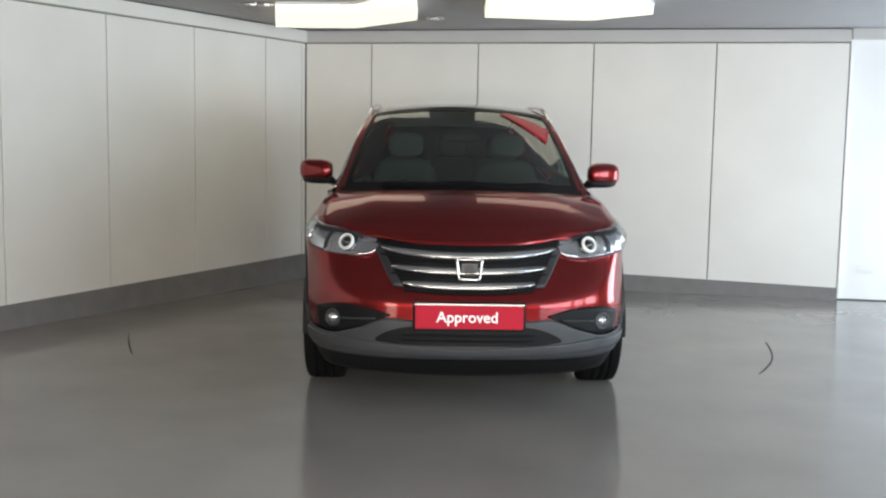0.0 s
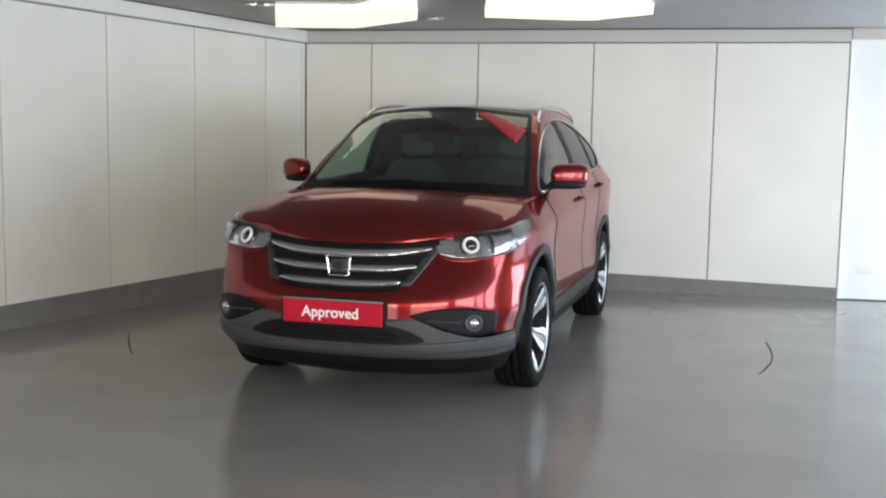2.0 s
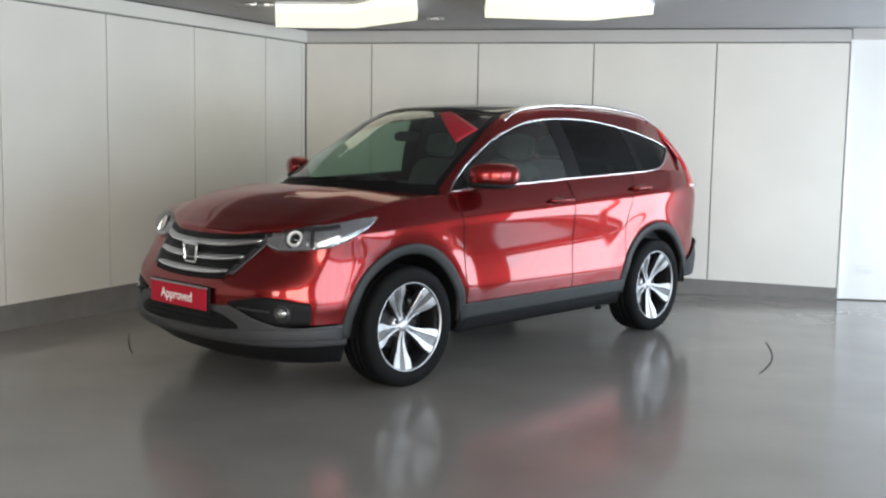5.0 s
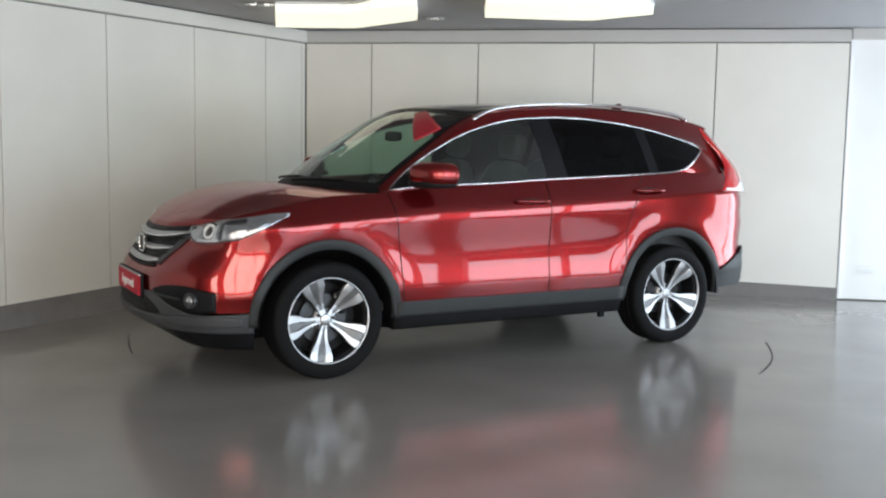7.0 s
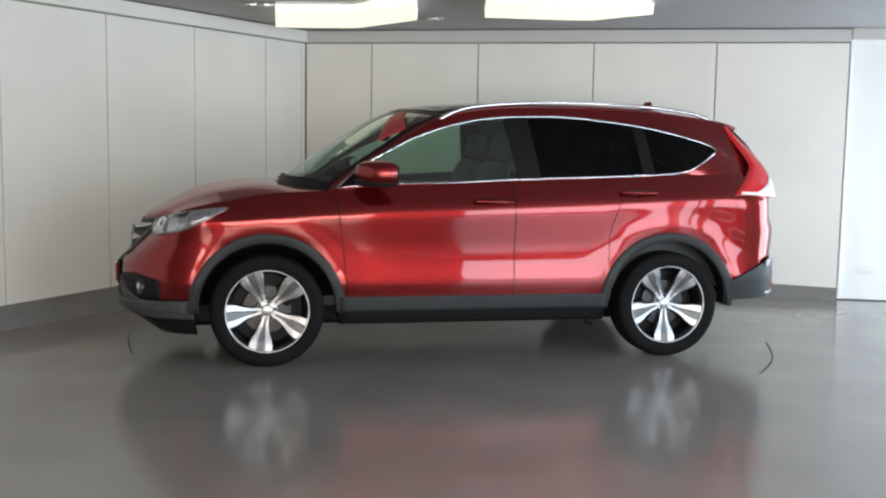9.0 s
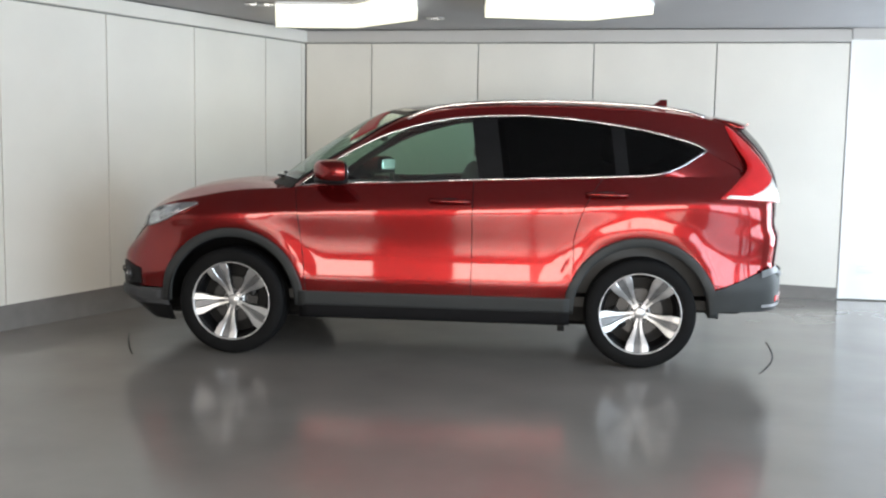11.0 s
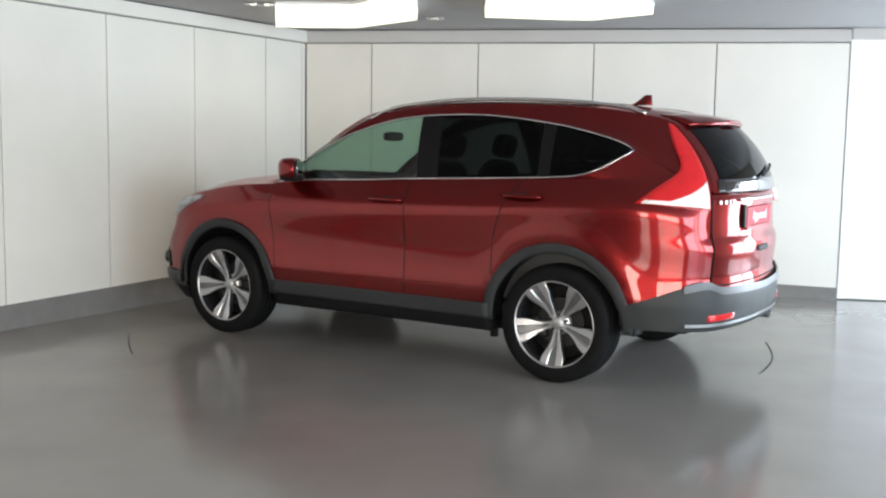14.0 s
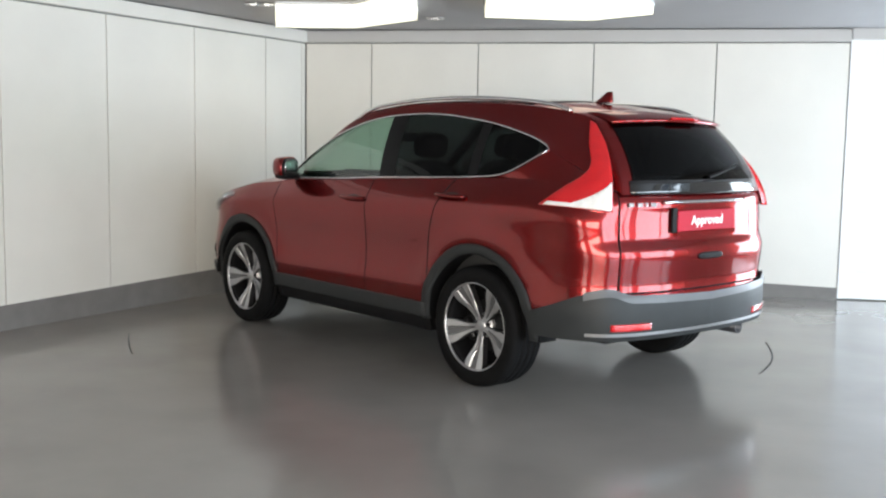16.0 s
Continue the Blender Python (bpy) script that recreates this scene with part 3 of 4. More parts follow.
for xh, zh in ((-0.105, 1.026), (-1.08, 1.087)):
    c = skin(u_of_x(xh), zh)
    pair("handle_recess", blob((c.x - 0.0, c.y - 0.012, zh - 0.006), (0.085, 0.020, 0.028), 0.9), GLOSS, car)
    h = [Vector((c.x + 0.125 - 0.25 * i / 12, c.y + 0.010 + 0.024 * math.sin(math.pi * i / 12) ** 0.6, zh + 0.004 - 0.004 * i / 12)) for i in range(13)]
    pair("door_handle", tube(h, 0.017, 8, 0.8), RED, car)

# cladding
pair("sill_cladding", skin_patch(u_of_x(0.87), u_of_x(-0.87), lambda u: 0.340, lambda u: 0.432, 0.014, 24, 8, 0.016), PLASTIC, car, "grey plastic sill strip")
pair("sill", skin_patch(u_of_x(0.87), u_of_x(-0.87), lambda u: 0.255, lambda u: 0.350, 0.0, 20, 6, 0.02), BLACK, car, "black underside of the sill")
for xc in (AXLE, -AXLE):
    def arch_fn(a, b, drop, xc=xc):
        t = radians(-2 + 184 * a)
        r = 0.418 + 0.060 * b
        x, z = xc + r * math.cos(t), WHEEL_R + r * math.sin(t)
        p = skin(u_of_x(x), z, 0.010 - drop + 0.004 * math.sin(math.pi * b))
        return p
    pair("arch_trim", grid(arch_fn, 48, 5, 0.02), PLASTIC, car, "grey plastic wheel arch trim")
    lin = bmesh.new()
    n = 28
    ra = [[lin.verts.new((xc + 0.425 * math.cos(radians(-2 + 184 * i / n)), y, WHEEL_R + 0.425 * math.sin(radians(-2 + 184 * i / n))))
           for i in range(n + 1)] for y in (0.895, 0.72, 0.52)]
    for a, b in zip(ra, ra[1:]):
        for i in range(n):
            lin.faces.new((a[i], a[i + 1], b[i + 1], b[i]))
    lin.faces.new(ra[-1])
    pair("arch_liner", lin, BLACK, car)

# front bumper
bump_top = table([(0, 0.50), (u_front(0.30), 0.503), (u_front(0.42), 0.508), (u_front(0.55), 0.455), (u_front(0.70), 0.408), (u_of_x(1.84), 0.412), (u_of_x(1.70), 0.42)])
U_BF = u_of_x(1.755)
part("front_bumper", skin_patch(-U_BF, U_BF, lambda u: 0.300, lambda u: bump_top(abs(u)), 0.010, 70, 12, 0.014), LIP, car, "grey plastic lower front bumper", True)
part("undertray", skin_patch(-U_BF, U_BF, lambda u: 0.165 + 0.03 * min(1, abs(u) / 4), lambda u: 0.315, 0.0, 60, 6, 0.02), BLACK, car, "black plastic undertray", True)
part("bumper_lip", skin_patch(-u_of_x(1.80), u_of_x(1.80), lambda u: 0.318 + 0.020 * min(1, abs(u) / 3), lambda u: 0.358 + 0.040 * min(1, abs(u) / 3), 0.024, 60, 6, 0.016), LIP, car, smooth=True)
part("lower_grille", skin_patch(-u_front(0.47), u_front(0.47), lambda u: 0.374 + 0.018 * (abs(u) / u_front(0.47)) ** 4, lambda u: 0.482 - 0.075 * (abs(u) / u_front(0.47)) ** 4, 0.013, 30, 6, 0.004), BLACK, car, "black lower grille opening")
for zc in (0.402, 0.43):
    part("grille_slat", tube([skin(u_front(0.33) * v / 8, zc, 0.016) for v in range(-8, 9)], 0.006, 6), BLACK, car)
fog_lo = table([(u_front(0.40), 0.520), (u_front(0.52), 0.468), (u_front(0.66), 0.414), (u_of_x(1.955), 0.425)])
fog_hi = table([(u_front(0.40), 0.528), (u_front(0.52), 0.558), (u_front(0.66), 0.566), (u_of_x(1.955), 0.535)])
pair("fog_recess", skin_patch(u_front(0.40), u_of_x(1.955), fog_lo, fog_hi, 0.007, 20, 6, 0.004), BLACK, car, "black fog lamp recess")
fu = u_front(0.695)
fc = skin(fu, 0.487, 0.006)
turn = Matrix.Translation(fc) @ pose(0, 0, 0, 0, 0, -90 + 24)
ringm = lathe([(0.030, 0.012), (0.043, 0.014), (0.047, 0.006), (0.047, -0.02), (0.030, -0.02)], 28, True)
bmesh.ops.transform(ringm, matrix=turn, verts=ringm.verts)
fog_ring = pair("fog_lamp", ringm, DARK_ALLOY, car)
lensm = lathe([(0.0001, 0.022), (0.016, 0.019), (0.029, 0.010), (0.030, 0.0)], 24)
bmesh.ops.transform(lensm, matrix=turn, verts=lensm.verts)
lens_other = mirrored(lensm)
part("lens", lensm, REFLECTOR, fog_ring[0], "clear round fog lamp lens", True)
part("lens", lens_other, REFLECTOR, fog_ring[1], "clear round fog lamp lens", True)
pair("fog_trim", tube([skin(u_front(0.47) + (u_front(0.64) - u_front(0.47)) * i / 8, 0.505 - 0.012 * i / 8, 0.018) for i in range(9)], 0.007, 6), PLASTIC, car)

# grille and its bars
g_lo = table([(0, 0.640), (u_front(0.28), 0.648), (u_front(0.36), 0.682), (u_front(0.45), 0.768), (u_front(0.52), 0.862)])
g_hi = table([(0, 0.868), (u_front(0.28), 0.874), (u_front(0.45), 0.890), (u_front(0.52), 0.900)])
UG = u_front(0.515)
grille = part("grille", skin_patch(-UG, UG, lambda u: g_lo(abs(u)), lambda u: g_hi(abs(u)), 0.006, 48, 8, 0.006), BLACK, car, "black grille with bright bars", True)
for yb, ze, zc, hgt in ((0.475, 0.850, 0.820, 0.036), (0.405, 0.762, 0.745, 0.034), (0.335, 0.686, 0.671, 0.034)):
    ub = u_front(yb)
    mid = lambda u, ze=ze, zc=zc, ub=ub: zc + (ze - zc) * (abs(u) / ub) ** 2

    def bar(a, b, drop, ub=ub, mid=mid, hgt=hgt):
        u = -ub + 2 * ub * a
        h = hgt * (1 - 0.55 * abs(2 * a - 1) ** 4)
        return skin(u, mid(u) + (b - 0.5) * h, 0.008 + 0.014 * math.sin(math.pi * b) - drop)
    part("bar", grid(bar, 44, 6, 0.02), SATIN, grille, "bright silver grille bar", True)
    part("bar_edge", tube([skin(-ub + 2 * ub * i / 30, mid(-ub + 2 * ub * i / 30) - hgt * 0.26 * (1 - abs(i / 15 - 1) ** 4), 0.019) for i in range(31)], 0.0055, 6), CHROME, grille, "chrome edge of a grille bar", True)
    part("bar_base", tube([skin(-ub + 2 * ub * i / 30, mid(-ub + 2 * ub * i / 30) - 0.034, 0.004) for i in range(31)], 0.008, 6), BLACK, grille)
pair("grille_cheek", skin_patch(lambda b: u_front(0.335 + 0.15 * b), lambda b: u_front(0.385 + 0.15 * b), lambda u: 0.665 + 0.0 * u, lambda u: 0.872, 0.010, 4, 10, 0.01), DARK_ALLOY, car)
# maker's badge as a plain framed shield
bc = skin(0, 0.757, 0.026)
shape = [(0.066, 0.050), (0.052, -0.050), (-0.052, -0.050), (-0.066, 0.050)]
badge_loop = []
for i in range(4):
    p, q = shape[i], shape[(i + 1) % 4]
    for k in range(6):
        badge_loop.append(Vector((bc.x + 0.004, p[0] + (q[0] - p[0]) * k / 6, bc.z + p[1] + (q[1] - p[1]) * k / 6)))
badge = part("badge", tube(badge_loop, 0.0075, 6, 1, True), CHROME, car, "plain framed chrome badge", True)
bmb = bmesh.new()
box(bmb, bc.x - 0.02, -0.045, bc.z - 0.036, bc.x + 0.002, 0.045, bc.z + 0.036, 0.006)
part("plate", bmb, DARK_ALLOY, badge)
part("inlay", box(bmesh.new(), bc.x - 0.001, -0.024, bc.z - 0.022, bc.x + 0.006, 0.024, bc.z + 0.022, 0.003), DISC, badge)

# headlamps
h_lo = table([(u_front(0.485), 0.846), (u_front(0.54), 0.812), (u_front(0.66), 0.804), (u_of_x(1.86), 0.828), (u_of_x(1.74), 0.872), (u_of_x(1.64), 0.926), (u_of_x(1.545), 0.974)])
h_hi = table([(u_front(0.485), 0.893), (u_front(0.54), 0.903), (u_front(0.66), 0.928), (u_of_x(1.86), 0.950), (u_of_x(1.74), 0.966), (u_of_x(1.64), 0.980), (u_of_x(1.545), 0.984)])
U0, U1 = u_front(0.485), u_of_x(1.545)
lamps = pair("headlamp", skin_patch(U0, U1, h_lo, h_hi, 0.004, 34, 8, 0.006), REFLECTOR, car, "large clear wraparound headlamp")
for sgn, lamp in ((1, lamps[0]), (-1, lamps[1])):
    flip = (lambda b: b) if sgn == 1 else mirrored
    part("lens", flip(skin_patch(U0, U1, h_lo, h_hi, 0.018, 34, 8, 0.015)), LENS, lamp, "clear lamp cover", True)
    pu = u_front(0.688)
    pc = skin(pu, 0.868, 0.003)
    tm = Matrix.Translation(pc) @ pose(0, 0, 0, 0, 0, -90 + 26) @ pose(0, 0, 0, 24)
    rg = lathe([(0.031, 0.012), (0.037, 0.016), (0.045, 0.011), (0.048, -0.01), (0.031, -0.01)], 32, True)
    bmesh.ops.transform(rg, matrix=tm, verts=rg.verts)
    # white stands in for daylight reflected by the chrome ring
    part("projector_ring", flip(rg), LAMP_WHITE, lamp, smooth=True)
    dk = lathe([(0.028, 0.004), (0.056, 0.003), (0.060, -0.02)], 32)
    bmesh.ops.transform(dk, matrix=tm, verts=dk.verts)
    part("surround", flip(dk), GLOSS, lamp, smooth=True)
    ln = lathe([(0.0001, 0.018), (0.016, 0.014), (0.027, 0.004), (0.031, -0.006)], 28)
    bmesh.ops.transform(ln, matrix=tm, verts=ln.verts)
    part("projector", flip(ln), GLOSS, lamp, "dark glass projector", True)
    part("bezel", flip(skin_patch(u_front(0.50), u_front(0.60), lambda u: h_lo(u) + 0.012, lambda u: h_hi(u) - 0.03, 0.012, 8, 5, 0.01)), SATIN, lamp)
    part("bezel", flip(skin_patch(u_front(0.60), u_of_x(1.80), lambda u: h_hi(u) - 0.022, lambda u: h_hi(u) - 0.006, 0.014, 12, 3, 0.01)), DARK_ALLOY, lamp)
    # bright and dark strips added to imitate the lamp's sparkle
    for k, (ua, ub) in enumerate(((0.735, 0.76), (0.775, 0.79))):
        part("fin", flip(skin_patch(u_front(ua), u_front(ub), lambda u: h_lo(u) + 0.012, lambda u: h_hi(u) - 0.02, 0.010, 3, 4, 0.009)), (CHROME, DARK_ALLOY)[k], lamp)
    part("fin", flip(skin_patch(u_front(0.60), u_front(0.78), lambda u: h_lo(u) + 0.006, lambda u: h_lo(u) + 0.020, 0.011, 12, 3, 0.009)), CHROME, lamp)
    part("indicator", flip(skin_patch(u_of_x(1.80), u_of_x(1.66), lambda u: h_lo(u) + 0.02, lambda u: h_hi(u) - 0.018, 0.014, 10, 5, 0.012)), REFLECTOR, lamp, smooth=True)


def lettering(name, body_text, size, m, parent):
    cu = bpy.data.curves.new("text", "FONT")
    cu.body, cu.size, cu.align_x, cu.align_y, cu.extrude, cu.offset = body_text, size, "CENTER", "CENTER", 0.0015, 0.0012
    tmp = bpy.data.objects.new("text", cu)
    scene.collection.objects.link(tmp)
    me = bpy.data.meshes.new_from_object(tmp.evaluated_get(bpy.context.evaluated_depsgraph_get()))
    bpy.data.objects.remove(tmp)
    me.transform(m)
    me.materials.clear()
    me.materials.append(LETTER)
    ob = new(name, me)
    ob.parent = parent
    return ob


# front and rear display plates
px = skin(0, 0.525).x + 0.028
bmp = bmesh.new()
box(bmp, px - 0.010, -0.272, 0.466, px, 0.272, 0.585, 0.004)
plate = part("front_plate", bmp, PLATE_RED, car, "red display plate reading Approved")
lettering("lettering", "Approved", 0.077, pose(px + 0.0005, -0.01, 0.524, 90, 0, 90), plate)
bmp = bmesh.new()
box(bmp, px - 0.03, -0.285, 0.452, px - 0.011, 0.285, 0.600, 0.006)
part("plate_holder", bmp, BLACK, plate)
part("plate_edge", box(bmesh.new(), px - 0.012, -0.276, 0.587, px + 0.002, 0.276, 0.594), SATIN, plate)
rx = skin(NU, 1.0).x - 0.006
bmp = bmesh.new()
box(bmp, rx - 0.010, -0.262, 0.938, rx, 0.262, 1.050, 0.004)
plate2 = part("rear_plate", bmp, PLATE_RED, car, "red display plate reading Approved")
lettering("lettering", "Approved", 0.072, pose(rx - 0.0105, 0.0, 0.994, 90, 0, -90), plate2)
part("plate_edge", box(bmesh.new(), rx - 0.012, -0.266, 0.915, rx + 0.01, 0.266, 0.934), RED, plate2)
part("plate_end", box(bmesh.new(), rx - 0.006, 0.264, 0.932, rx + 0.01, 0.305, 1.066, 0.003), BLACK, plate2)

# tailgate
UT = u_rear(0.655)
gb = skin_patch(UT, NU, lambda u: 0.625, lambda u: 1.138, 0.005, 22, 20, 0.0)
gate = part("tailgate", join(gb, mirrored(gb)), RED, car, smooth=True)
pts = [skin(UT, 0.625 + (1.138 - 0.625) * i / 12, 0.004) for i in range(13)]
pair("tailgate_joint", tube(pts, 0.004, 5), BLACK, car)
low = [skin(UT + (NU - UT) * i / 14, 0.623, 0.004) for i in range(15)]
part("tailgate_joint", tube(low + [Vector((p.x, -p.y, p.z)) for p in low[::-1][1:]], 0.005, 5), BLACK, car)
chs = [skin(u_rear(0.37) + (NU - u_rear(0.37)) * i / 10, 1.098, 0.014) for i in range(11)]
part("chrome_strip", tube(chs + [Vector((p.x, -p.y, p.z)) for p in chs[::-1][1:]], 0.012, 8, 0.9), CHROME, car, "chrome strip over the rear plate", True)
for k, (y0, w) in enumerate(((0.60, 0.045), (0.545, 0.045), (0.49, 0.02), (0.46, 0.05))):
    c = skin(u_rear(y0 - w / 2), 1.088, 0.008)
    part("badge_bar", box(bmesh.new(), c.x - 0.003, y0 - w + 0.006, 1.076, c.x + 0.006, y0, 1.098, 0.002), SATIN, car, "plain bright badge bar")
c = skin(NU, 0.795, 0.004)
part("gate_handle", blob((c.x, -0.01, 0.80), (0.012, 0.115, 0.020), 0.6), BLACK, car)
part("rear_wiper", tube([crown(13.2 - 0.5 * i / 8, 0.02 - 0.5 * i / 8, 0.02) for i in range(9)], 0.009, 6), BLACK, car)

# tail lamps
fr_l = spline([(-1.835, 0.547, 1.530), (-1.908, side_y(-1.908, 1.405), 1.405), (-1.975, side_y(-1.975, 1.27), 1.270),
               tuple(skin(u_of_x(-1.885), 1.165)), tuple(skin(u_of_x(-1.775), 1.078))])
in_l = spline([(-1.872, 0.538, 1.512), (-1.985, 0.582, 1.400), (-2.084, 0.648, 1.268), (-2.132, 0.686, 1.15), (-2.150, 0.706, 1.052)])


def tail_fn(lo, hi, lift):
    def fn(a, b, drop):
        t = lo + (hi - lo) * a
        p, q = Vector(fr_l(t)), Vector(in_l(t))
        n = Vector((-0.6, 0.75, 0.1)).normalized()
        return p.lerp(q, b) + n * (lift + (0.005 + 0.028 * ease((t - 1.6) / 2.0)) * math.sin(math.pi * (0.08 + 0.84 * b)) - drop)
    return fn


tails = pair("tail_lamp", grid(tail_fn(0, 4.0, 0.004), 28, 8, 0.03), LAMP_RED, car, "tall red and clear tail lamp")
cl = grid(lambda a, b, drop: tail_fn(2.50 + 1.25 * min(1, 1.6 * (1 - b)), 3.97, 0.009)(a, 0.06 + 0.92 * b, drop), 8, 8, 0.012)
cl2 = mirrored(cl)
part("reversing_lens", cl, LAMP_WHITE, tails[0], "clear lower lens", True)
part("reversing_lens", cl2, LAMP_WHITE, tails[1], "clear lower lens", True)

# rear bumper
rb_hi = table([(u_of_x(-1.75), 0.505), (u_of_x(-1.9), 0.560), (u_of_x(-2.03), 0.612), (u_rear(0.70), 0.640), (u_rear(0.60), 0.606), (NU, 0.588)])
rb = skin_patch(u_of_x(-1.755), NU, lambda u: 0.372, rb_hi, 0.016, 40, 12, 0.0)
part("rear_bumper", join(rb, mirrored(rb)), PLASTIC, car, "grey plastic lower rear bumper", True)
lip = skin_patch(u_of_x(-2.05), NU, lambda u: rb_hi(u) - 0.030, lambda u: rb_hi(u) + 0.012, 0.027, 30, 4, 0.0)
# ledge in the paler grey that carries the skylight
part("bumper_step", join(lip, mirrored(lip)), STEP, car, smooth=True)
lip = skin_patch(u_of_x(-2.06), NU, lambda u: 0.398, lambda u: 0.416, 0.022, 30, 4, 0.0)
part("skid_strip", join(lip, mirrored(lip)), SATIN, car, "silver strip under the rear bumper", True)
pair("rear_reflector", skin_patch(u_rear(0.70), u_rear(0.47), lambda u: 0.428, lambda u: 0.464, 0.022, 12, 4, 0.012), LAMP_RED, car, "red bumper reflector")
ex = lathe([(0.030, -2.02), (0.036, -2.02), (0.038, -2.23), (0.032, -2.23), (0.030, -2.05)], 24, True)
bmesh.ops.transform(ex, matrix=Matrix(((0, 1, 0, 0), (1, 0, 0, -0.36), (0, 0, 1, 0.352), (0, 0, 0, 1))), verts=ex.verts)
part("exhaust", ex, DARK_ALLOY, car, smooth=True)

# mirrors
mir = blob((0.640, 0.935, 1.203), (0.105, 0.112, 0.074), 0.66, 28)
for v in mir.verts:
    if v.co.x < 0.60:
        v.co.x = 0.60 - (0.60 - v.co.x) * 0.35


def swept(bm):
    """Leans a mirror piece back towards its tip."""
    for v in bm.verts:
        v.co.x += 0.02 - 0.55 * (v.co.y - 0.90)
    return bm


mirr = pair("door_mirror", swept(mir), RED, car)
for sgn, mo in ((1, mirr[0]), (-1, mirr[1])):
    flip = (lambda b: b) if sgn == 1 else mirrored
    part("base", flip(swept(blob((0.640, 0.918, 1.146), (0.100, 0.108, 0.030), 0.7, 24))), BLACK, mo, "black lower mirror shell", True)
    part("stalk", flip(tube([(0.70, 0.76, 1.125), (0.68, 0.82, 1.128), (0.655, 0.90, 1.145)], 0.024, 8, 0.8)), BLACK, mo)
    part("frame", flip(swept(blob((0.592, 0.935, 1.203), (0.026, 0.099, 0.064), 0.55, 24))), BLACK, mo, "black mirror frame", True)
    part("mirror_glass", flip(swept(blob((0.567, 0.935, 1.205), (0.005, 0.080, 0.050), 0.55, 24))), CHROME, mo, "mirror glass", True)

# roof rails and aerial
rz = spline([(0.20, 0.628, 1.544), (0.10, 0.616, 1.594), (-0.07, 0.604, 1.634), (-0.45, 0.594, 1.664), (-0.85, 0.586, 1.668), (-1.25, 0.572, 1.652), (-1.55, 0.558, 1.621), (-1.70, 0.548, 1.582)])
pair("roof_rail", tube([rz(7 * i / 50) for i in range(51)], 0.0135, 10, 0.9), CHROME, car, "bright silver roof rail")
fin = bmesh.new()
rows = []
for i in range(9):
    t = i / 8
    z = 1.650 + 0.064 * t
    xf, xr, w = -1.37 - 0.11 * t ** 0.7, -1.53 + 0.005 * t, 0.026 * (1 - t) ** 0.7 + 0.004
    rows.append([fin.verts.new((0.5 * (xf + xr) + 0.5 * (xf - xr) * math.cos(2 * math.pi * j / 16), w * math.sin(2 * math.pi * j / 16), z)) for j in range(16)])
for a, b in zip(rows, rows[1:]):
    for j in range(16):
        fin.faces.new((a[j], a[(j + 1) % 16], b[(j + 1) % 16], b[j]))
fin.faces.new(rows[-1])
bmesh.ops.recalc_face_normals(fin, faces=fin.faces)
part("roof_aerial", fin, RED, car, "red shark-fin roof aerial", True)

# red banner across the corner of the windscreen
part("screen_sticker", grid(lambda a, b, drop: crown(3.50 - 1.15 * a + (0.24 + 0.40 * a) * (b - 0.5), 0.46 + 0.40 * a + 0.08 * (b - 0.5), 0.008 - drop), 16, 5, 0.004), STICKER, car,
     "red banner stuck on the windscreen", True)

# underside
bm = bmesh.new()
box(bm, -1.30, -0.52, 0.20, 1.90, 0.52, 0.37, 0.03)
box(bm, -2.00, -0.55, 0.31, -1.28, 0.55, 0.40, 0.03)
box(bm, -0.86, -0.80, 0.24, 0.86, 0.80, 0.34, 0.03)
part("underbody", bm, BLACK, car)

# cabin
bm = bmesh.new()
box(bm, -1.95, -0.74, 0.36, 1.0, 0.74, 0.42)
part("cabin_floor", bm, TRIM, car)
pair("door_lining", box(bmesh.new(), -1.75, 0.70, 0.45, 0.9, 0.755, 1.09, 0.01), TRIM, car)
part("dashboard", grid(lambda a, b, drop: Vector((1.02 + 0.12 * (1 - (2 * b - 1) ** 2) - 0.52 * a, -0.72 + 1.44 * b, 1.06 + 0.03 * math.sin(math.pi * a) - 0.30 * max(0, a - 0.75) / 0.25 - drop)), 16, 12, 0.02), TRIM, car, smooth=True)
wheel_ring = [Vector((0.38 + 0.07 * math.sin(a), -0.36 + 0.185 * math.cos(a), 0.985 + 0.165 * math.sin(a))) for a in np.linspace(0, 2 * math.pi, 32, endpoint=False)]
part("steering_wheel", join(tube(wheel_ring, 0.016, 8, 1, True), tube([(0.38, -0.36 - 0.18, 0.985), (0.40, -0.36, 0.97), (0.38, -0.36 + 0.18, 0.985)], 0.02, 8),
                            blob((0.40, -0.36, 0.97), (0.03, 0.06, 0.06), 0.8)), TRIM, car, smooth=True)
for sx, ys in ((-0.10, (-0.37, 0.37)), (-0.98, (-0.40, 0.0, 0.40))):
    for y in ys:
        s = part("seat", join(blob((sx + 0.22, y, 0.66), (0.28, 0.25, 0.10), 0.5)), SEAT, car, smooth=True)
        bk = blob((0, 0, 0.30), (0.09, 0.24, 0.33), 0.55)
        bmesh.ops.transform(bk, matrix=pose(sx, y, 0.66, 0, -14, 0), verts=bk.verts)
        part("backrest", bk, SEAT, s, smooth=True)
        hr = blob((0, 0, 0.735), (0.055, 0.13, 0.085), 0.6)
        bmesh.ops.transform(hr, matrix=pose(sx, y, 0.66, 0, -14, 0), verts=hr.verts)
        part("headrest", hr, SEAT, s, smooth=True)
part("headlining", crown_patch(4.2, 10.0, -0.94, 0.94, -0.03, 16, 10), LINING, car)
part("rear_view_mirror", blob((0.46, 0.0, 1.43), (0.02, 0.12, 0.035), 0.6), BLACK, car)


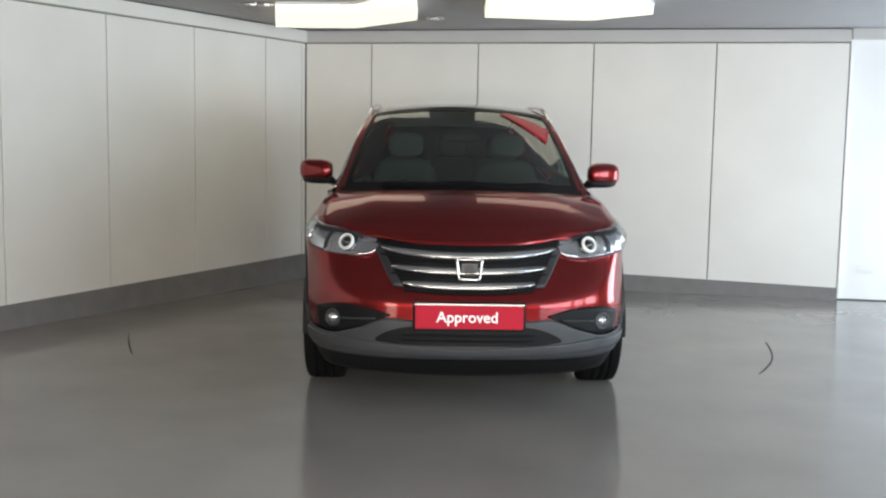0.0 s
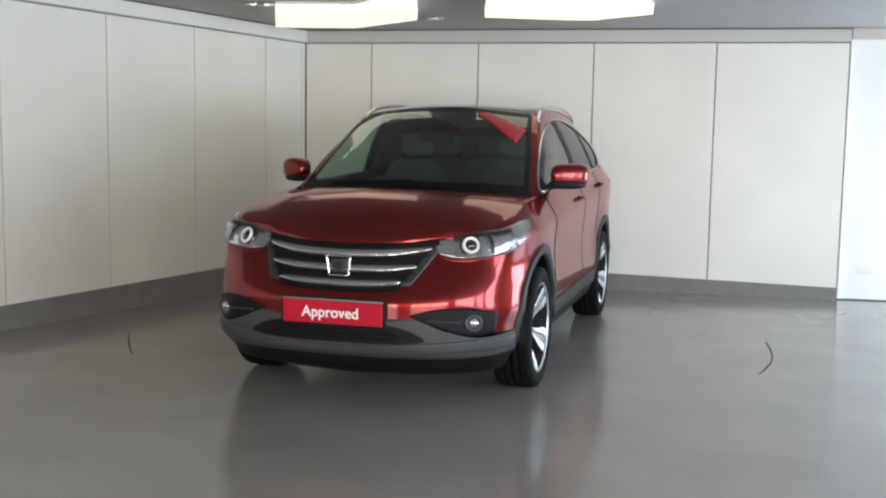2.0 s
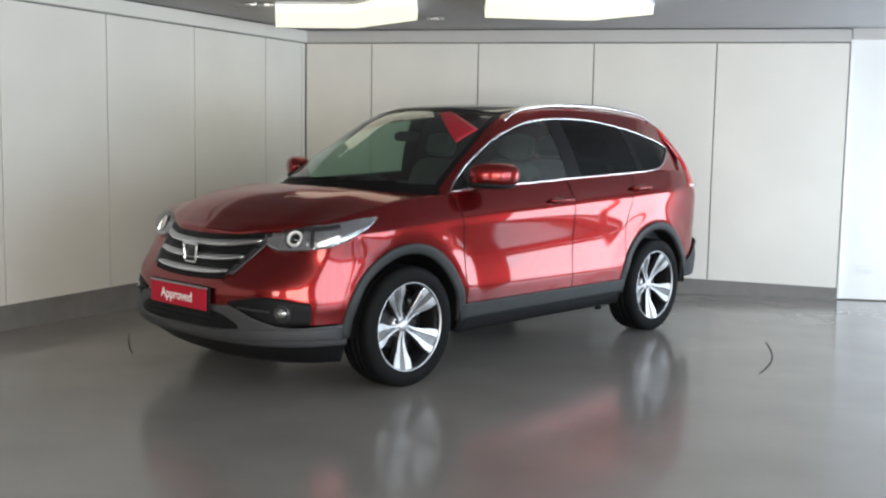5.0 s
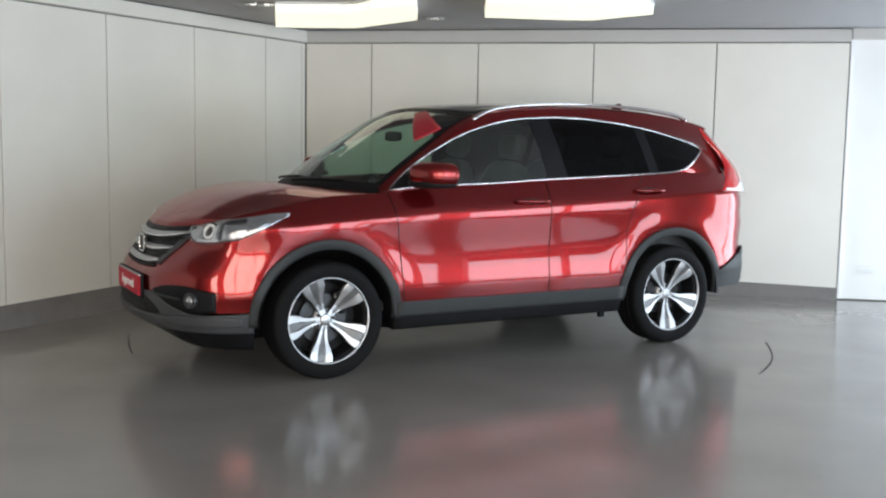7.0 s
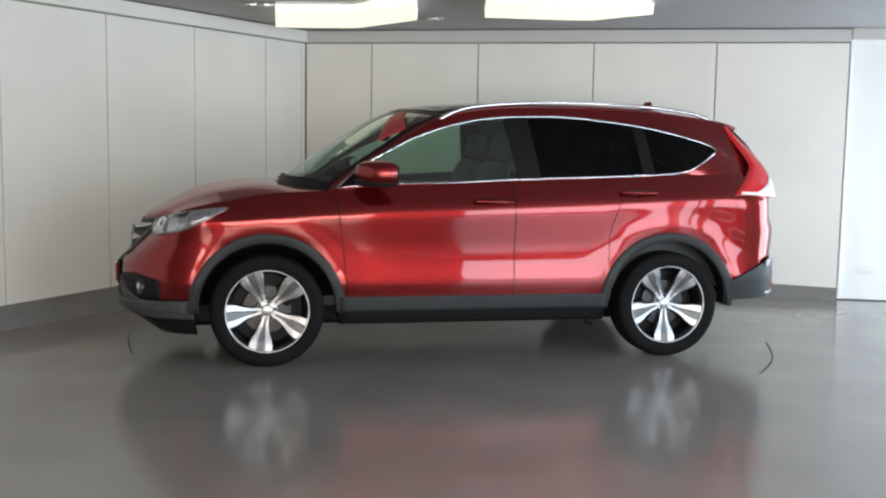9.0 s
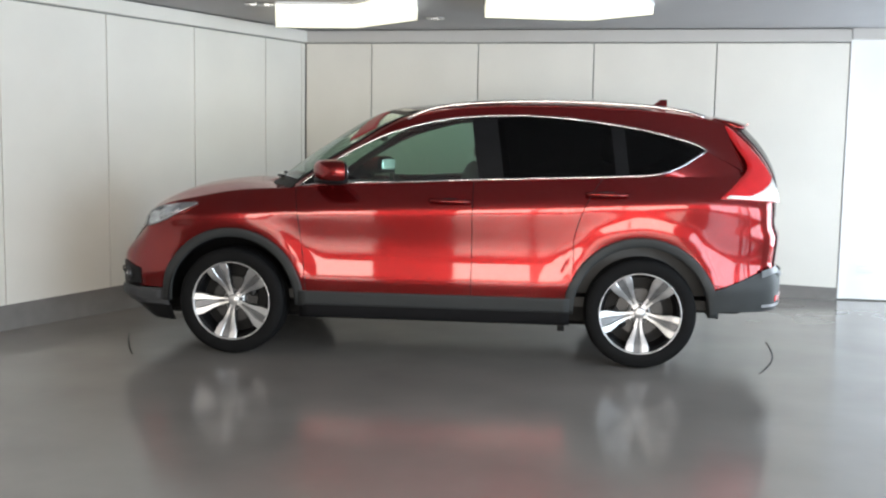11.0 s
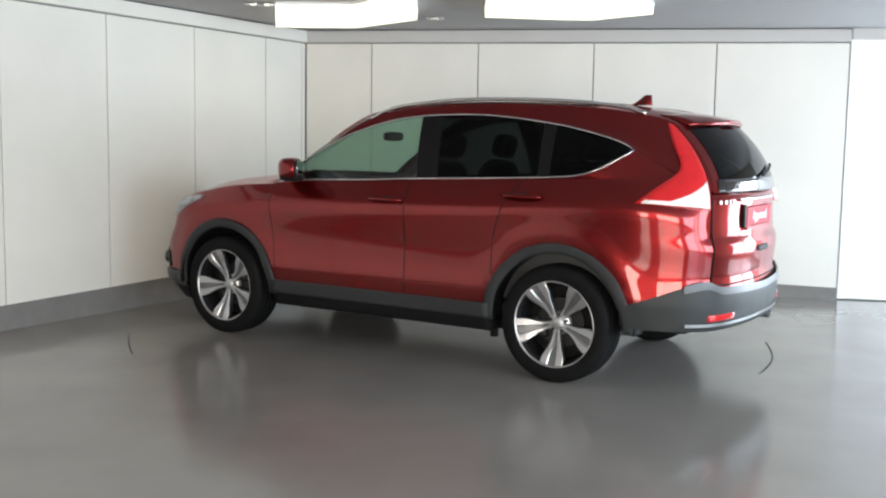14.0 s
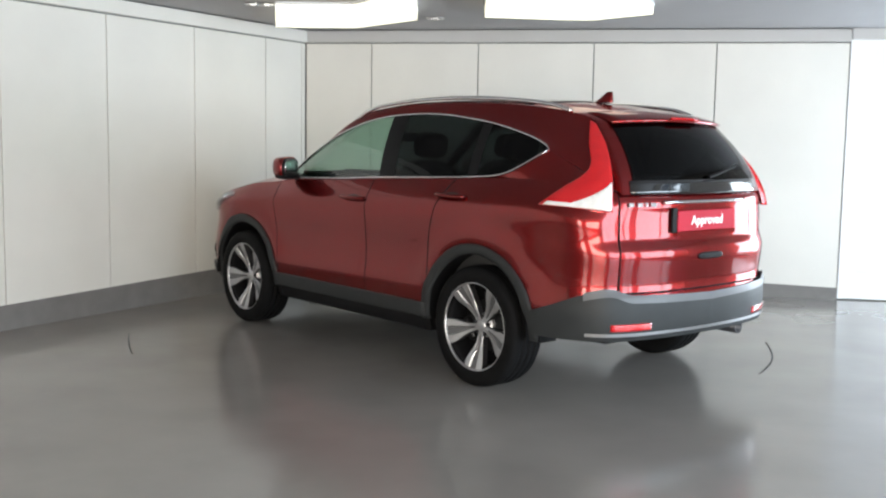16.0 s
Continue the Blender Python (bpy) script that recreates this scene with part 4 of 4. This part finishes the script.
pair("mud_flap", box(bmesh.new(), -1.795, 0.72, 0.325, -1.775, 0.850, 0.50, 0.006), BLACK, car, "black rubber mud flap")
pair("jacking_bracket", box(bmesh.new(), -0.845, 0.70, 0.195, -0.80, 0.735, 0.27, 0.006), BLACK, car)


# wheels
def wheel(x, y, turn):
    out = 1 if y > 0 else -1
    fl = (lambda b: b) if out == 1 else mirrored
    hub = lathe([(0.0001, 0.054), (0.026, 0.053), (0.034, 0.049), (0.038, 0.035), (0.06, 0.028), (0.072, 0.02), (0.072, -0.04)], 32)
    w = part("wheel", fl(hub), ALLOY, car, "alloy wheel with five split spokes and a black tyre", True)
    w.location = (x, out * 0.79, WHEEL_R)
    w.rotation_euler = (0, turn, 0)
    R = WHEEL_R
    tyre = [(0.244, 0.090), (0.252, 0.104), (0.268, 0.112), (0.300, 0.115), (0.325, 0.110), (0.342, 0.100), (R - 0.003, 0.085), (R, 0.060), (R, 0.050), (R - 0.007, 0.049), (R - 0.007, 0.042),
            (R, 0.041), (R, 0.006), (R - 0.007, 0.005), (R - 0.007, -0.005), (R, -0.006), (R, -0.041), (R - 0.007, -0.042), (R - 0.007, -0.049), (R, -0.050), (R, -0.06),
            (R - 0.003, -0.085), (0.342, -0.1), (0.30, -0.115), (0.25, -0.1), (0.244, -0.09)]
    part("tyre", fl(lathe(tyre, 72, True)), TYRE, w, "black rubber tyre", True)
    rim = [(0.258, 0.098), (0.257, 0.106), (0.252, 0.107), (0.247, 0.100), (0.246, 0.090), (0.252, 0.088)]
    part("rim", fl(lathe(rim, 64, True)), ALLOY, w, "bright alloy rim", True)
    part("barrel", fl(lathe([(0.246, 0.089), (0.232, 0.06), (0.216, -0.03), (0.225, -0.09), (0.250, -0.10), (0.248, 0.087)], 48, True)), BLACK, w, smooth=True)
    part("back_plate", fl(lathe([(0.0001, -0.03), (0.217, -0.03)], 40)), BLACK, w)
    part("brake_disc", fl(lathe([(0.07, 0.0), (0.148, 0.0), (0.148, -0.02), (0.07, -0.02)], 40, True)), DISC, w, smooth=False)
    cal = blob((0, 0, 0), (0.03, 0.035, 0.075), 0.6, 16)
    bmesh.ops.transform(cal, matrix=pose(-0.13 * (1 if x > 0 else -1), 0.0, 0.04), verts=cal.verts)
    part("caliper", fl(cal), DISC, w, smooth=True)
    secs = [(0.024, 0.017, 0.047, 0.002), (0.060, 0.021, 0.047, 0.008), (0.10, 0.028, 0.052, 0.012), (0.14, 0.041, 0.064, 0.012), (0.172, 0.058, 0.076, 0.010), (0.20, 0.069, 0.086, 0.008), (0.248, 0.076, 0.098, 0.006)]
    for k in range(5):
        ang = radians(90 + 72 * k)
        bm = bmesh.new()
        rows = []
        side = bmesh.new()
        srows = []
        for r, hw, yt, dp in secs:
            put = lambda b, s, dy: b.verts.new((r * math.cos(ang) - s * hw * math.sin(ang), yt + dy, r * math.sin(ang) + s * hw * math.cos(ang)))
            rows.append([put(bm, s, dy) for s, dy in ((-1.0, -0.003), (-0.92, 0.0), (-0.40, 0.0), (-0.28, -dp), (0.28, -dp), (0.40, 0.0), (0.92, 0.0), (1.0, -0.003))])
            srows.append([put(side, s, dy) for s, dy in ((-1.0, -0.0031), (-0.93, -0.045), (0.93, -0.045), (1.0, -0.0031))])
        for b, rr in ((bm, rows), (side, srows)):
            for p, q in zip(rr, rr[1:]):
                for j in range(len(p) - 1):
                    b.faces.new((p[j], q[j], q[j + 1], p[j + 1]))
            bmesh.ops.recalc_face_normals(b, faces=b.faces)
        part("spoke_side", fl(side), DARK_ALLOY, w)
        sp = part("spoke", fl(bm), ALLOY, w)
        bm = bmesh.new()
        rows = []
        for r, hw, yt, dp in secs[1:]:
            rows.append([bm.verts.new((r * math.cos(ang) - s * hw * math.sin(ang), yt - dp + 0.0015 + dy, r * math.sin(ang) + s * hw * math.cos(ang)))
                         for s, dy in ((-0.31, -0.002), (-0.27, 0), (0.27, 0), (0.31, -0.002))])
        for a, b in zip(rows, rows[1:]):
            for j in range(3):
                bm.faces.new((a[j], b[j], b[j + 1], a[j + 1]))
        bmesh.ops.recalc_face_normals(bm, faces=bm.faces)
        part("groove", fl(bm), GROOVE, w, "grey painted groove")
    for k in range(5):
        ang = radians(126 + 72 * k)
        nb = bmesh.new()
        bmesh.ops.create_cone(nb, cap_ends=True, segments=6, radius1=0.010, radius2=0.009, depth=0.03, matrix=pose(0.052 * math.cos(ang), 0.032, 0.052 * math.sin(ang), 90))
        part("nut", fl(nb), DARK_ALLOY, w)
    return w


wheel(AXLE, 1, radians(25))
wheel(-AXLE, 1, radians(33))
wheel(AXLE, -1, radians(30))
wheel(-AXLE, -1, radians(50))


def motions():
    rows = []
    for i in range(17):
        yaw = -88.41 - 8.8414 * i + 0.00317 * i * i
        o = pose(0, 0, 0, 0, 0, yaw) @ Vector((0.031, 0.034, 0))
        rows.append((float(i), pose(o.x + 0.008, o.y + 0.026, 0, 0, 0, yaw)))
    walk(car, rows)


motions()
